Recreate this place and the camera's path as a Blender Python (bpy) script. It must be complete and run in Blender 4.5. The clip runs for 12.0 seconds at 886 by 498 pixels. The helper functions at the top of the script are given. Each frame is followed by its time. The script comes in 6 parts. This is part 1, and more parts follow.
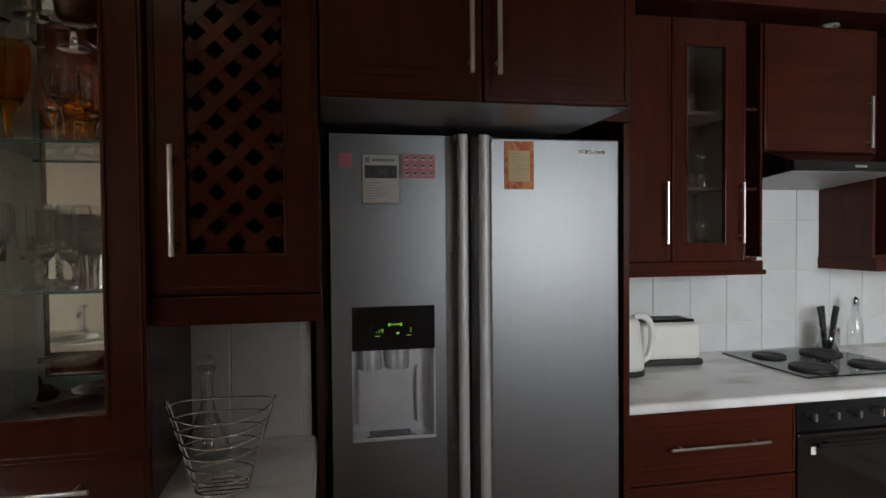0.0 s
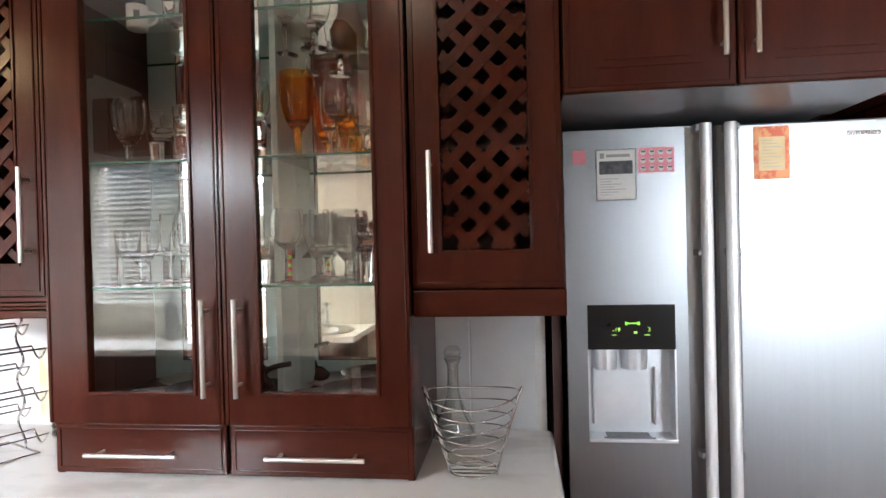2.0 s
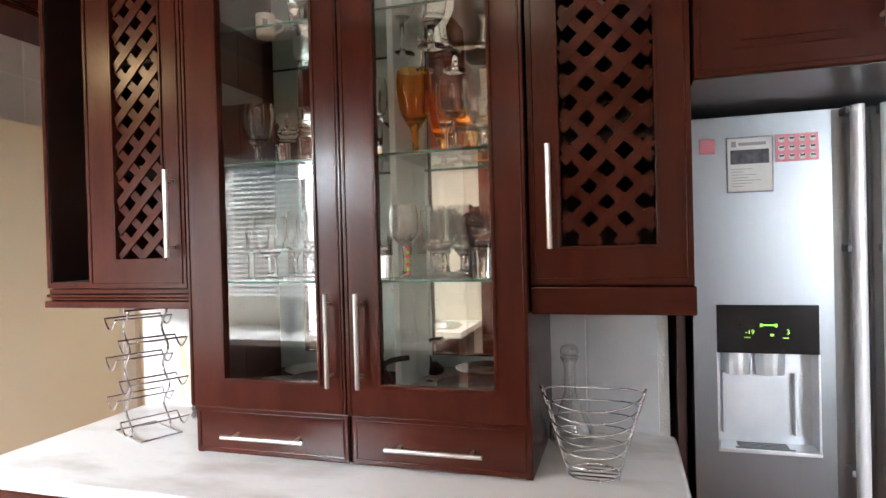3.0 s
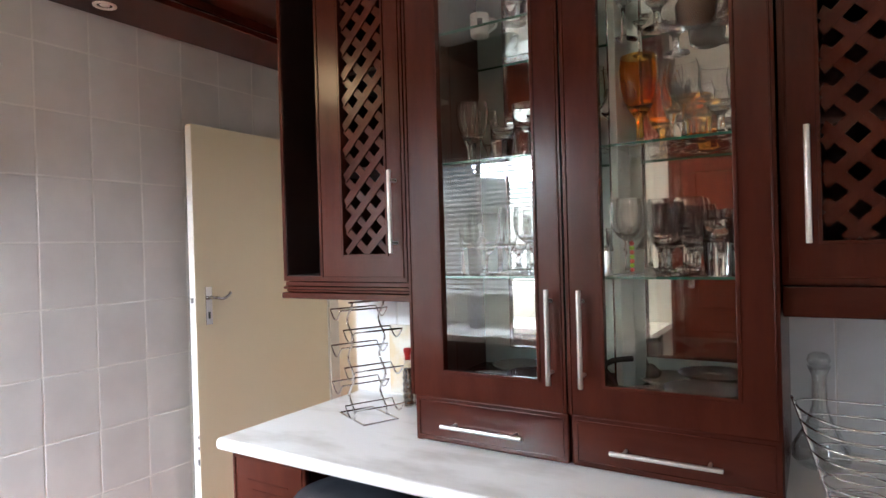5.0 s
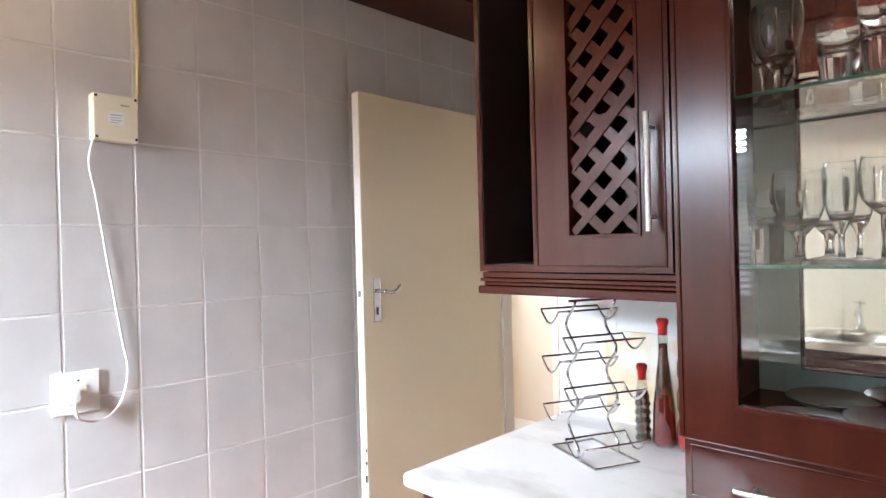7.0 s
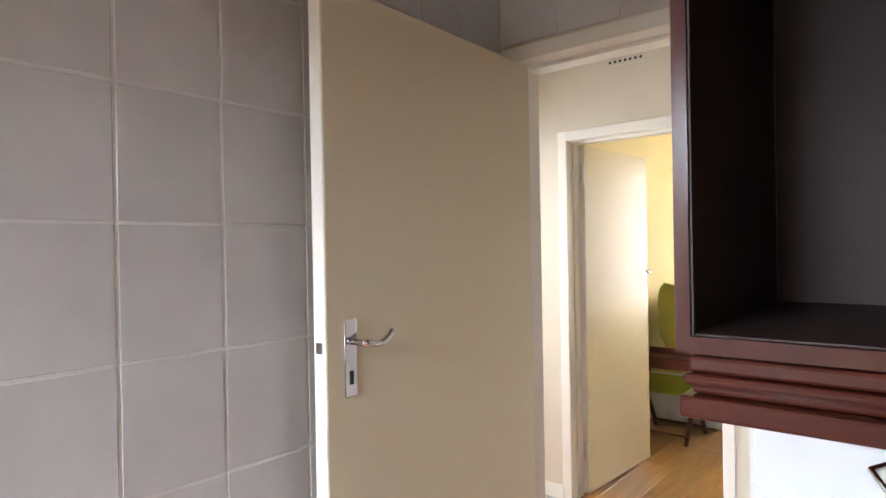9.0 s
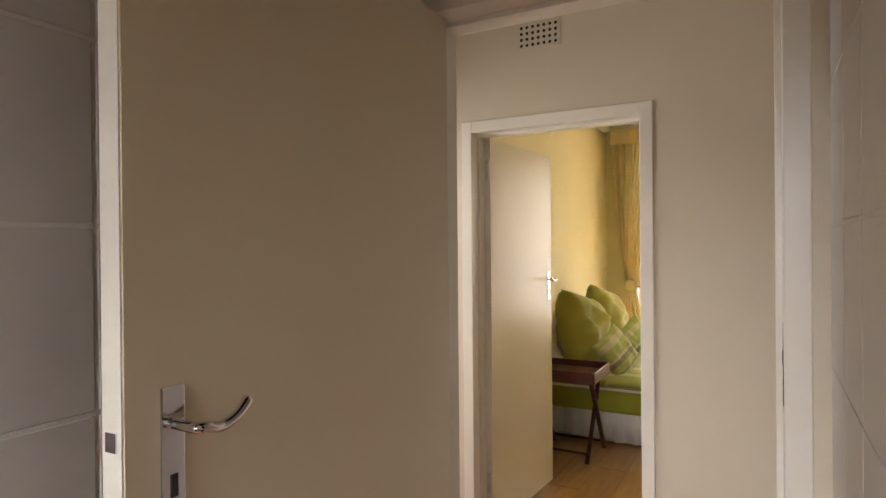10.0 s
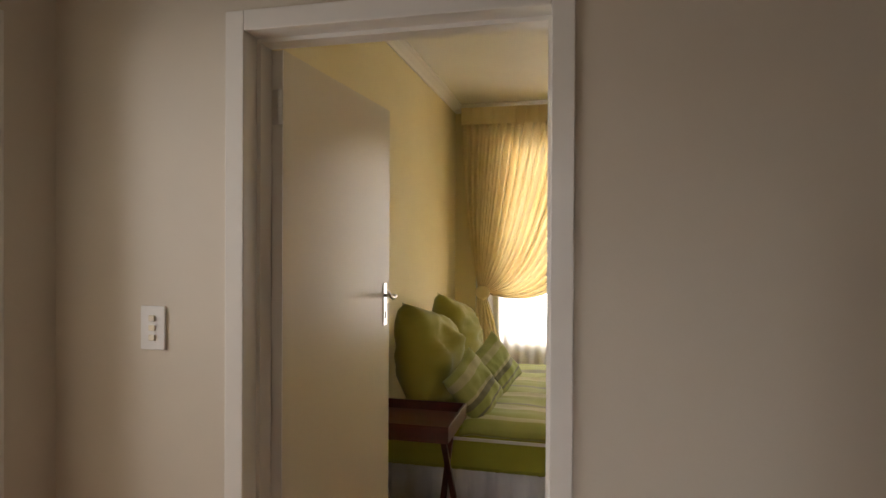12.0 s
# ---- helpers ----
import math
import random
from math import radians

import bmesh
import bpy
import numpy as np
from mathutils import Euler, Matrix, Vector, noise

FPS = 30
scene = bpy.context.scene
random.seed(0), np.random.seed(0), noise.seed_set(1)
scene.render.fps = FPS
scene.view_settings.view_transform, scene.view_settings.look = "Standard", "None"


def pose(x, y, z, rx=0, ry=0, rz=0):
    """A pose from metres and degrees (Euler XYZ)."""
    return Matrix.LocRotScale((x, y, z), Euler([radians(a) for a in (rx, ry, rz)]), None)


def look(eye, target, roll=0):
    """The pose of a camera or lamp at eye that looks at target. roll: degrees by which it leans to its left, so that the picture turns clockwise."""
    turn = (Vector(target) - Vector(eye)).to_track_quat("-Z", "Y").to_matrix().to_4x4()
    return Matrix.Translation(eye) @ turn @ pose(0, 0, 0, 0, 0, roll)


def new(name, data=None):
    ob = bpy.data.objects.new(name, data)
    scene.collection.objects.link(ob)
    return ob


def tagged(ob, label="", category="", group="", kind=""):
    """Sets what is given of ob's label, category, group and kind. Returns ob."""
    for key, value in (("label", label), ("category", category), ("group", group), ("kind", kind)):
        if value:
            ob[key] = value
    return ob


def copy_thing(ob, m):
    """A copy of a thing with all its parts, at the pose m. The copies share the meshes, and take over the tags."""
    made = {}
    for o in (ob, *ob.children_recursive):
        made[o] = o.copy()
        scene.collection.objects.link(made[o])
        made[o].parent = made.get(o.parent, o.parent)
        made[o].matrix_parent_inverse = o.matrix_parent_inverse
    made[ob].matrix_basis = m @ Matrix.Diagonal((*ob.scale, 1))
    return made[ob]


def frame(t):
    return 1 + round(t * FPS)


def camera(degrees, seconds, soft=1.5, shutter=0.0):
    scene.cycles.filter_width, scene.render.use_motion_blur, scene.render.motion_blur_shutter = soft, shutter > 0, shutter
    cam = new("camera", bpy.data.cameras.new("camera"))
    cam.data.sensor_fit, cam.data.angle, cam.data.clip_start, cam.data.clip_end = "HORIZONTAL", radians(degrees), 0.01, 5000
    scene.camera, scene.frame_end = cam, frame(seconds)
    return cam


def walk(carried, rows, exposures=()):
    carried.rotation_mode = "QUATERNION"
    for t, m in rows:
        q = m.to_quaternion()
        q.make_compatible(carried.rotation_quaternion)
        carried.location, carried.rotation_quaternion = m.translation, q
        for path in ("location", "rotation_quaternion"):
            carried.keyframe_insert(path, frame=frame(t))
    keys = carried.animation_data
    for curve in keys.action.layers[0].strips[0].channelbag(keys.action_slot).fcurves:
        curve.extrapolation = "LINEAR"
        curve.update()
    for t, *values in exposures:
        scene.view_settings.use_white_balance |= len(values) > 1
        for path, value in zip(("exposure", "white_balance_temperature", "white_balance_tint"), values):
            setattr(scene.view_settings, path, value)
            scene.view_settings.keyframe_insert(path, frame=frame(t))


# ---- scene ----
cam = camera(72.9, 12.0)
PATH = [
    (0, (3.038, 1.559, 1.487), (3.432, 3.519, 1.439), -0.5),
    (0.5, (3.011, 1.568, 1.476), (3.266, 3.551, 1.437), -0.9),
    (1, (2.983, 1.558, 1.472), (3.081, 3.556, 1.44), -1.1),
    (1.5, (2.965, 1.541, 1.463), (2.869, 3.539, 1.448), -1.4),
    (2, (2.923, 1.544, 1.466), (2.678, 3.528, 1.448), -1.4),
    (2.5, (2.915, 1.547, 1.464), (2.494, 3.503, 1.447), -1.5),
    (3, (2.882, 1.552, 1.464), (2.308, 3.468, 1.444), -1.5),
    (5, (2.735, 1.513, 1.459), (1.679, 3.212, 1.45), -1.6),
    (5.5, (2.682, 1.503, 1.459), (1.512, 3.125, 1.453), -1.6),
    (6, (2.622, 1.513, 1.457), (1.325, 3.035, 1.453), -1.7),
    (6.5, (2.455, 1.608, 1.435), (1.078, 3.059, 1.43), -1.6),
    (7, (2.244, 1.756, 1.424), (0.841, 3.181, 1.416), -1.5),
    (7.5, (2.029, 1.952, 1.436), (0.606, 3.358, 1.424), -1.6),
    (7.7, (1.943, 2.033, 1.443), (0.513, 3.431, 1.431), -1.5),
    (9.3, (1.291, 2.462, 1.472), (0.093, 4.063, 1.465), -0.7),
    (9.5, (1.233, 2.531, 1.48), (0.096, 4.177, 1.473), -0.5),
    (10, (1.065, 2.751, 1.482), (0.109, 4.508, 1.474), -0.5),
    (10.5, (0.92, 3.018, 1.476), (0.145, 4.861, 1.464), 0.0),
    (11, (0.825, 3.357, 1.476), (0.199, 5.257, 1.463), 0.1),
    (11.5, (0.72, 3.705, 1.479), (0.197, 5.635, 1.463), 0.0),
    (12, (0.651, 4.012, 1.481), (0.191, 5.958, 1.466), 0.3),
]
walk(cam, [(t, look(eye, target, roll)) for t, eye, target, roll in PATH],
     [(0, -2.03, 6850, 10), (0.6, -1.7, 6850, 10), (1.0, -1.25, 6750, 10), (1.5, -0.4, 6600, 10), (2.0, 0.15, 6400, 10), (2.5, 0.35, 6300, 10), (3.2, 0.25, 6400, 10), (5.0, -0.12, 6100, 10), (6.0, 0.05, 6000, 10),
      (7.0, 0.12, 6000, 10), (7.7, 0.05, 6000, 10), (9.3, -0.45, 6300, 10), (10, -1.15, 7200, 14), (10.5, -1.6, 7900, 16), (11, -1.95, 8000, 17), (11.5, -2.1, 7450, 17), (12, -2.08, 6950, 16)])

# ---- light ----
world = bpy.data.worlds.new("world")
scene.world = world
world.use_nodes = True
sky = world.node_tree.nodes.new("ShaderNodeTexSky")
sky.sky_type, sky.sun_disc = "NISHITA", False
sky.sun_elevation, sky.sun_rotation = radians(52), radians(160)
world.node_tree.links.new(sky.outputs[0], world.node_tree.nodes["Background"].inputs[0])
world.node_tree.nodes["Background"].inputs[1].default_value = 0.15


def lamp(name, kind, m, energy, color=(1, 1, 1), size=1.0, size_y=None, spread=None):
    data = bpy.data.lights.new(name, kind)
    data.energy, data.color = energy, color
    if kind == "AREA":
        data.shape, data.size, data.size_y = "RECTANGLE", size, size_y or size
        if spread:
            data.spread = radians(spread)
    elif kind == "SUN":
        data.angle = radians(size)
    else:
        data.shadow_soft_size = size
    ob = new(name, data)
    ob.matrix_world = m
    return ob


lamp("sun", "SUN", look((0, 0, 0), (-0.45, 0.75, -1.1)), 3.0, (1, 0.95, 0.88), 0.5)
# Daylight that falls in at the windows.
lamp("window_light_sink", "AREA", look((0.80, -0.50, 2.5), (1.25, 2.3, 0.7)), 1450, (0.86, 0.93, 1), 1.5, 1.0, 150)
lamp("window_light_east", "AREA", look((4.75, 0.415, 1.565), (5.5, 3.5, 1.0)), 98, (0.86, 0.93, 1), 1.22, 0.96, 92)
lamp("window_light_bedroom", "AREA", look((0.945, 9.675, 1.51), (0.945, 7, 1.51)), 740, (1, 0.98, 0.95), 1.98, 1.76)
lamp("window_light_lobby", "AREA", look((-1.71, 4.75, 1.5), (0, 4.95, 0.9)), 112, (0.92, 0.95, 1), 0.9, 1.3)
# Lamps that are on: the spots of the kitchen's ceiling lamp and one downlight in the west bulkhead.
lamp("ceiling_lamp_light", "POINT", Matrix.Translation((2.47, 1.62, 2.55)), 4, (1, 0.83, 0.60), 0.05)
lamp("downlight_light", "POINT", Matrix.Translation((0.42, 1.72, 2.40)), 12, (1, 0.70, 0.38), 0.03)
for aim in ((0.95, 0.5, 1.15), (1.75, 0.5, 1.15)):
    lamp("ceiling_spot_light", "SPOT", look((2.35, 1.62, 2.62), aim), 110, (1, 0.90, 0.72), 0.04).data.spot_size = radians(75)

# ---- materials ----


def material(name, base, rough=0.5, metal=0.0, second=None, scale=8.0, detail=4.0, contrast=(0.35, 0.65), stretch=(1, 1, 1), bump=0.0,
             bump_scale=60.0, coat=0.0, jitter=0.0, fine=None, emission=0.0, transmission=0.0, ior=1.45, rough_var=0.0, sheen=0.0, spec=0.5):
    """A surface with two scales of variation: a broad mottling from base to second, and fine grain in bump and roughness."""
    m = bpy.data.materials.new(name)
    m.use_nodes = True
    n, l = m.node_tree.nodes, m.node_tree.links
    b = n["Principled BSDF"]
    b.inputs["Roughness"].default_value, b.inputs["Metallic"].default_value = rough, metal
    b.inputs["Coat Weight"].default_value, b.inputs["Coat Roughness"].default_value = coat, 0.12
    b.inputs["Transmission Weight"].default_value, b.inputs["IOR"].default_value = transmission, ior
    b.inputs["Sheen Weight"].default_value, b.inputs["Specular IOR Level"].default_value = sheen, spec
    col = None
    co = n.new("ShaderNodeTexCoord")
    mp = n.new("ShaderNodeMapping")
    mp.inputs["Scale"].default_value = stretch
    info = n.new("ShaderNodeObjectInfo")
    off = n.new("ShaderNodeVectorMath")
    off.operation = "MULTIPLY_ADD"
    l.new(info.outputs["Random"], off.inputs[0])
    off.inputs[1].default_value = (7, 11, 5)
    l.new(co.outputs["Object"], off.inputs[2])
    l.new(off.outputs[0], mp.inputs[0])
    if second:
        t = n.new("ShaderNodeTexNoise")
        t.inputs["Scale"].default_value, t.inputs["Detail"].default_value = scale, detail
        l.new(mp.outputs[0], t.inputs["Vector"])
        r = n.new("ShaderNodeValToRGB")
        r.color_ramp.elements[0].position, r.color_ramp.elements[1].position = contrast
        r.color_ramp.elements[0].color, r.color_ramp.elements[1].color = (*base, 1), (*second, 1)
        l.new(t.outputs[0], r.inputs[0])
        col = r.outputs[0]
        if fine:
            f = n.new("ShaderNodeTexNoise")
            f.inputs["Scale"].default_value, f.inputs["Detail"].default_value = fine[0], 5
            l.new(mp.outputs[0], f.inputs["Vector"])
            mx = n.new("ShaderNodeMix")
            mx.data_type, mx.blend_type = "RGBA", "MULTIPLY"
            mx.inputs["Factor"].default_value = fine[1]
            l.new(col, mx.inputs["A"])
            l.new(f.outputs["Color"], mx.inputs["B"])
            bw = n.new("ShaderNodeValToRGB")
            bw.color_ramp.elements[0].position, bw.color_ramp.elements[1].position = 0.3, 0.7
            bw.color_ramp.elements[0].color = (0.45, 0.45, 0.45, 1)
            l.new(f.outputs[0], bw.inputs[0])
            l.new(bw.outputs[0], mx.inputs["B"])
            col = mx.outputs["Result"]
    if jitter:
        hv = n.new("ShaderNodeHueSaturation")
        mr = n.new("ShaderNodeMapRange")
        mr.inputs["To Min"].default_value, mr.inputs["To Max"].default_value = 1 - jitter, 1 + jitter
        l.new(info.outputs["Random"], mr.inputs[0])
        l.new(mr.outputs[0], hv.inputs["Value"])
        if col:
            l.new(col, hv.inputs["Color"])
        else:
            hv.inputs["Color"].default_value = (*base, 1)
        col = hv.outputs[0]
    if col:
        l.new(col, b.inputs["Base Color"])
    else:
        b.inputs["Base Color"].default_value = (*base, 1)
    if bump or rough_var:
        g = n.new("ShaderNodeTexNoise")
        g.inputs["Scale"].default_value, g.inputs["Detail"].default_value = bump_scale, 6
        l.new(mp.outputs[0], g.inputs["Vector"])
        if bump:
            bp = n.new("ShaderNodeBump")
            bp.inputs["Strength"].default_value, bp.inputs["Distance"].default_value = bump, 0.01
            l.new(g.outputs[0], bp.inputs["Height"])
            l.new(bp.outputs[0], b.inputs["Normal"])
        if rough_var:
            rr = n.new("ShaderNodeMapRange")
            rr.inputs["To Min"].default_value, rr.inputs["To Max"].default_value = max(rough - rough_var, 0.02), rough + rough_var
            l.new(g.outputs[0], rr.inputs[0])
            l.new(rr.outputs[0], b.inputs["Roughness"])
    if emission:
        b.inputs["Emission Color"].default_value = (*base, 1)
        b.inputs["Emission Strength"].default_value = emission
    return m


MAHOGANY = material("mahogany", (0.048, 0.0102, 0.0060), 0.23, second=(0.065, 0.0140, 0.0080), scale=3.0, stretch=(6, 6, 1), fine=(26, 0.18), bump=0.015,
                    bump_scale=40, spec=0.24, rough_var=0.05)
MAHOGANY_FLAT = material("mahogany_across", (0.048, 0.0102, 0.0060), 0.23, second=(0.065, 0.0140, 0.0080), scale=3.0, stretch=(1, 6, 6), fine=(26, 0.18), bump=0.015,
                         bump_scale=40, spec=0.24, rough_var=0.05)
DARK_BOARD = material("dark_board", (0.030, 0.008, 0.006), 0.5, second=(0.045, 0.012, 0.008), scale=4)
# Near-black colour standing in for the shade inside the open end shelf.
DARK_LINING = material("shelf_shade", (0.020, 0.0075, 0.0065), 0.6, second=(0.028, 0.010, 0.008), scale=5)
MELAMINE = material("white_melamine", (0.74, 0.85, 0.83), 0.35, second=(0.69, 0.81, 0.79), scale=5)
MARBLE = material("marble_laminate", (0.86, 0.85, 0.84), 0.16, second=(0.66, 0.64, 0.62), scale=3.4, detail=10, contrast=(0.50, 0.66), stretch=(1, 2.2, 1), rough_var=0.05, bump_scale=9)
WHITE_TILE = material("white_tile", (0.69, 0.695, 0.70), 0.14, second=(0.64, 0.645, 0.65), scale=7, jitter=0.03, bump=0.03, bump_scale=12)
GREY_TILE = material("grey_tile", (0.575, 0.55, 0.535), 0.3, second=(0.515, 0.495, 0.485), scale=5.5, detail=6, jitter=0.022, bump=0.006, bump_scale=7, rough_var=0.03)
GROUT = material("grout", (0.67, 0.65, 0.62), 0.9, second=(0.62, 0.60, 0.57), scale=9, bump=0.2, bump_scale=150)
STEEL = material("brushed_steel", (0.235, 0.24, 0.252), 0.40, 0.95, second=(0.228, 0.233, 0.245), scale=4, stretch=(30, 30, 1), bump=0.0015, bump_scale=30, rough_var=0.012)
DARK_STEEL = material("grey_plastic", (0.10, 0.105, 0.11), 0.35, second=(0.13, 0.13, 0.135), scale=6)
CHROME = material("chrome", (0.78, 0.78, 0.79), 0.1, 1.0, second=(0.7, 0.7, 0.72), scale=12)
NICKEL = material("satin_nickel", (0.70, 0.68, 0.65), 0.3, 1.0, second=(0.62, 0.60, 0.57), scale=15)
BLACK = material("black_gloss", (0.008, 0.008, 0.009), 0.12, second=(0.012, 0.012, 0.013), scale=6)
BLACK_MATT = material("black_matt", (0.014, 0.014, 0.015), 0.55, second=(0.022, 0.022, 0.022), scale=10)
MIRROR = material("mirror", (0.86, 0.90, 0.88), 0.02, 1.0)
WHITE_PLASTIC = material("white_plastic", (0.78, 0.77, 0.74), 0.35, second=(0.74, 0.73, 0.69), scale=9)
CREAM_PLASTIC = material("cream_plastic", (0.78, 0.72, 0.56), 0.4, second=(0.72, 0.65, 0.48), scale=7)
CREAM_DOOR = material("cream_door_paint", (0.74, 0.65, 0.46), 0.26, second=(0.725, 0.642, 0.462), scale=1.1, detail=2, rough_var=0.012, bump_scale=4)
FRAME_WHITE = material("frame_paint", (0.80, 0.77, 0.70), 0.3, second=(0.76, 0.73, 0.66), scale=3)
PASSAGE_PAINT = material("passage_paint", (0.66, 0.595, 0.485), 0.5, second=(0.62, 0.555, 0.445), scale=1.4, bump=0.06, bump_scale=60)
BEDROOM_PAINT = material("bedroom_paint", (0.74, 0.63, 0.34), 0.6, second=(0.70, 0.585, 0.30), scale=1.4, bump=0.05, bump_scale=70)
CEILING_PAINT = material("ceiling_paint", (0.84, 0.81, 0.75), 0.8, second=(0.80, 0.77, 0.71), scale=1.5)
KITCHEN_PAINT = material("kitchen_paint", (0.82, 0.79, 0.71), 0.6, second=(0.78, 0.75, 0.67), scale=1.5)
TERRACOTTA = material("terracotta", (0.34, 0.135, 0.07), 0.4, second=(0.26, 0.10, 0.055), scale=9, jitter=0.12, bump=0.05, bump_scale=40)
LAMINATE = material("oak_laminate", (0.42, 0.235, 0.095), 0.28, second=(0.33, 0.17, 0.065), scale=3, stretch=(9, 1, 1), jitter=0.1, fine=(20, 0.3))


def glass(name, color=(1, 1, 1), rough=0.0, ior=1.45):
    m = bpy.data.materials.new(name)
    m.use_nodes = True
    b = m.node_tree.nodes["Principled BSDF"]
    b.inputs["Base Color"].default_value = (*color, 1)
    b.inputs["Roughness"].default_value, b.inputs["Transmission Weight"].default_value, b.inputs["IOR"].default_value = rough, 1.0, ior
    return m


def pane_glass(name, tint=(1, 1, 1), reflect=0.035, power=5.0):
    """Thin sheet glass: clear, with a faint mirror on it."""
    m = bpy.data.materials.new(name)
    m.use_nodes = True
    n, l = m.node_tree.nodes, m.node_tree.links
    n.remove(n["Principled BSDF"])
    tr, gl, mx, fr = n.new("ShaderNodeBsdfTransparent"), n.new("ShaderNodeBsdfGlossy"), n.new("ShaderNodeMixShader"), n.new("ShaderNodeLayerWeight")
    tr.inputs[0].default_value = (*tint, 1)
    gl.inputs["Roughness"].default_value = 0.0
    fr.inputs[0].default_value = 0.5
    pw, ml = n.new("ShaderNodeMath"), n.new("ShaderNodeMath")
    pw.operation, ml.operation = "POWER", "MULTIPLY_ADD"
    l.new(fr.outputs["Facing"], pw.inputs[0])
    pw.inputs[1].default_value = power
    l.new(pw.outputs[0], ml.inputs[0])
    ml.inputs[1].default_value, ml.inputs[2].default_value = 0.8, reflect
    l.new(ml.outputs[0], mx.inputs[0])
    l.new(tr.outputs[0], mx.inputs[1])
    l.new(gl.outputs[0], mx.inputs[2])
    l.new(mx.outputs[0], n["Material Output"].inputs[0])
    return m


PANE = pane_glass("pane_glass", (1, 1, 1), 0.078)
SHELF_GLASS = pane_glass("shelf_glass", (0.95, 0.98, 0.965), 0.03, 6.0)
SHELF_EDGE = material("shelf_edge", (0.02, 0.10, 0.07), 0.1)
CLEAR = pane_glass("thin_clear_glass", (0.98, 0.99, 0.985), 0.15, 2.4)
THICK_GLASS = glass("thick_clear_glass", (0.97, 0.98, 0.97))
AMBER = glass("amber_glass", (1.0, 0.52, 0.09))
GREEN_GLASS = glass("green_glass", (0.86, 0.95, 0.88))
BLOWN = glass("blown_clear_glass", (0.985, 0.99, 0.985))

# ---- building helpers ----


def part(name, bm, mat, parent=None, label="", smooth=False):
    """Links a bmesh as one mesh object under a thing or a part."""
    me = bpy.data.meshes.new(name)
    bmesh.ops.recalc_face_normals(bm, faces=bm.faces)
    bm.to_mesh(me)
    bm.free()
    me.materials.append(mat)
    if smooth:
        me.polygons.foreach_set("use_smooth", [True] * len(me.polygons))
    ob = new(name, me)
    ob.parent = parent
    if label:
        ob["label"] = label
    return ob


def thing(name, label, category, m=None, group="", kind=""):
    ob = tagged(new(name), label, category, group, kind)
    if m is not None:
        ob.matrix_world = m
    return ob


def box(bm, x0, x1, y0, y1, z0, z1, bevel=0.0, segments=2):
    made = bmesh.ops.create_cube(bm, size=1.0)["verts"]
    bmesh.ops.scale(bm, vec=(x1 - x0, y1 - y0, z1 - z0), verts=made)
    bmesh.ops.translate(bm, vec=((x0 + x1) / 2, (y0 + y1) / 2, (z0 + z1) / 2), verts=made)
    if bevel:
        edges = list({e for v in made for e in v.link_edges})
        bmesh.ops.bevel(bm, geom=edges, offset=bevel, segments=segments, affect="EDGES", profile=0.5)
    return bm


def boxes(*rows, bevel=0.0):
    bm = bmesh.new()
    for r in rows:
        box(bm, *r, bevel=bevel)
    return bm


def rod(bm, a, b, r, n=12):
    a, b = Vector(a), Vector(b)
    m = Matrix.Translation((a + b) / 2) @ (b - a).to_track_quat("Z", "Y").to_matrix().to_4x4()
    bmesh.ops.create_cone(bm, cap_ends=True, segments=n, radius1=r, radius2=r, depth=(b - a).length, matrix=m)
    return bm


def lathe(bm, profile, n=24, at=(0, 0, 0), cap=True):
    """Turns (radius, height) pairs round the z axis."""
    rings = []
    for r, z in profile:
        rings.append([bm.verts.new((at[0] + r * math.cos(2 * math.pi * k / n), at[1] + r * math.sin(2 * math.pi * k / n), at[2] + z)) for k in range(n)])
    for p, q in zip(rings, rings[1:]):
        for k in range(n):
            bm.faces.new((p[k], p[(k + 1) % n], q[(k + 1) % n], q[k]))
    if cap:
        bm.faces.new(rings[0])
        bm.faces.new(rings[-1])
    return bm


def tube(bm, points, r, n=8, closed=False):
    """A bent wire through points."""
    pts = [Vector(p) for p in points]
    rings = []
    count = len(pts)
    side = None
    for i, p in enumerate(pts):
        a = pts[(i - 1) % count] if closed or i else p
        b = pts[(i + 1) % count] if closed or i < count - 1 else p
        d = (b - a).normalized()
        if side is None:
            side = d.orthogonal().normalized()
        side = (side - d * side.dot(d)).normalized()
        up = d.cross(side)
        rings.append([bm.verts.new(p + r * (side * math.cos(2 * math.pi * k / n) + up * math.sin(2 * math.pi * k / n))) for k in range(n)])
    pairs = list(zip(rings, rings[1:])) + ([(rings[-1], rings[0])] if closed else [])
    for p, q in pairs:
        for k in range(n):
            bm.faces.new((p[k], p[(k + 1) % n], q[(k + 1) % n], q[k]))
    if not closed:
        bm.faces.new(rings[0])
        bm.faces.new(rings[-1])
    return bm


def smooth_path(points, steps=6):
    """Catmull-Rom through the points."""
    pts = [Vector(p) for p in points]
    out = []
    for i in range(len(pts) - 1):
        p0, p1, p2, p3 = pts[max(i - 1, 0)], pts[i], pts[i + 1], pts[min(i + 2, len(pts) - 1)]
        for s in range(steps):
            t = s / steps
            out.append(0.5 * (2 * p1 + (p2 - p0) * t + (2 * p0 - 5 * p1 + 4 * p2 - p3) * t * t + (3 * p1 - p0 - 3 * p2 + p3) * t ** 3))
    return out + [pts[-1]]


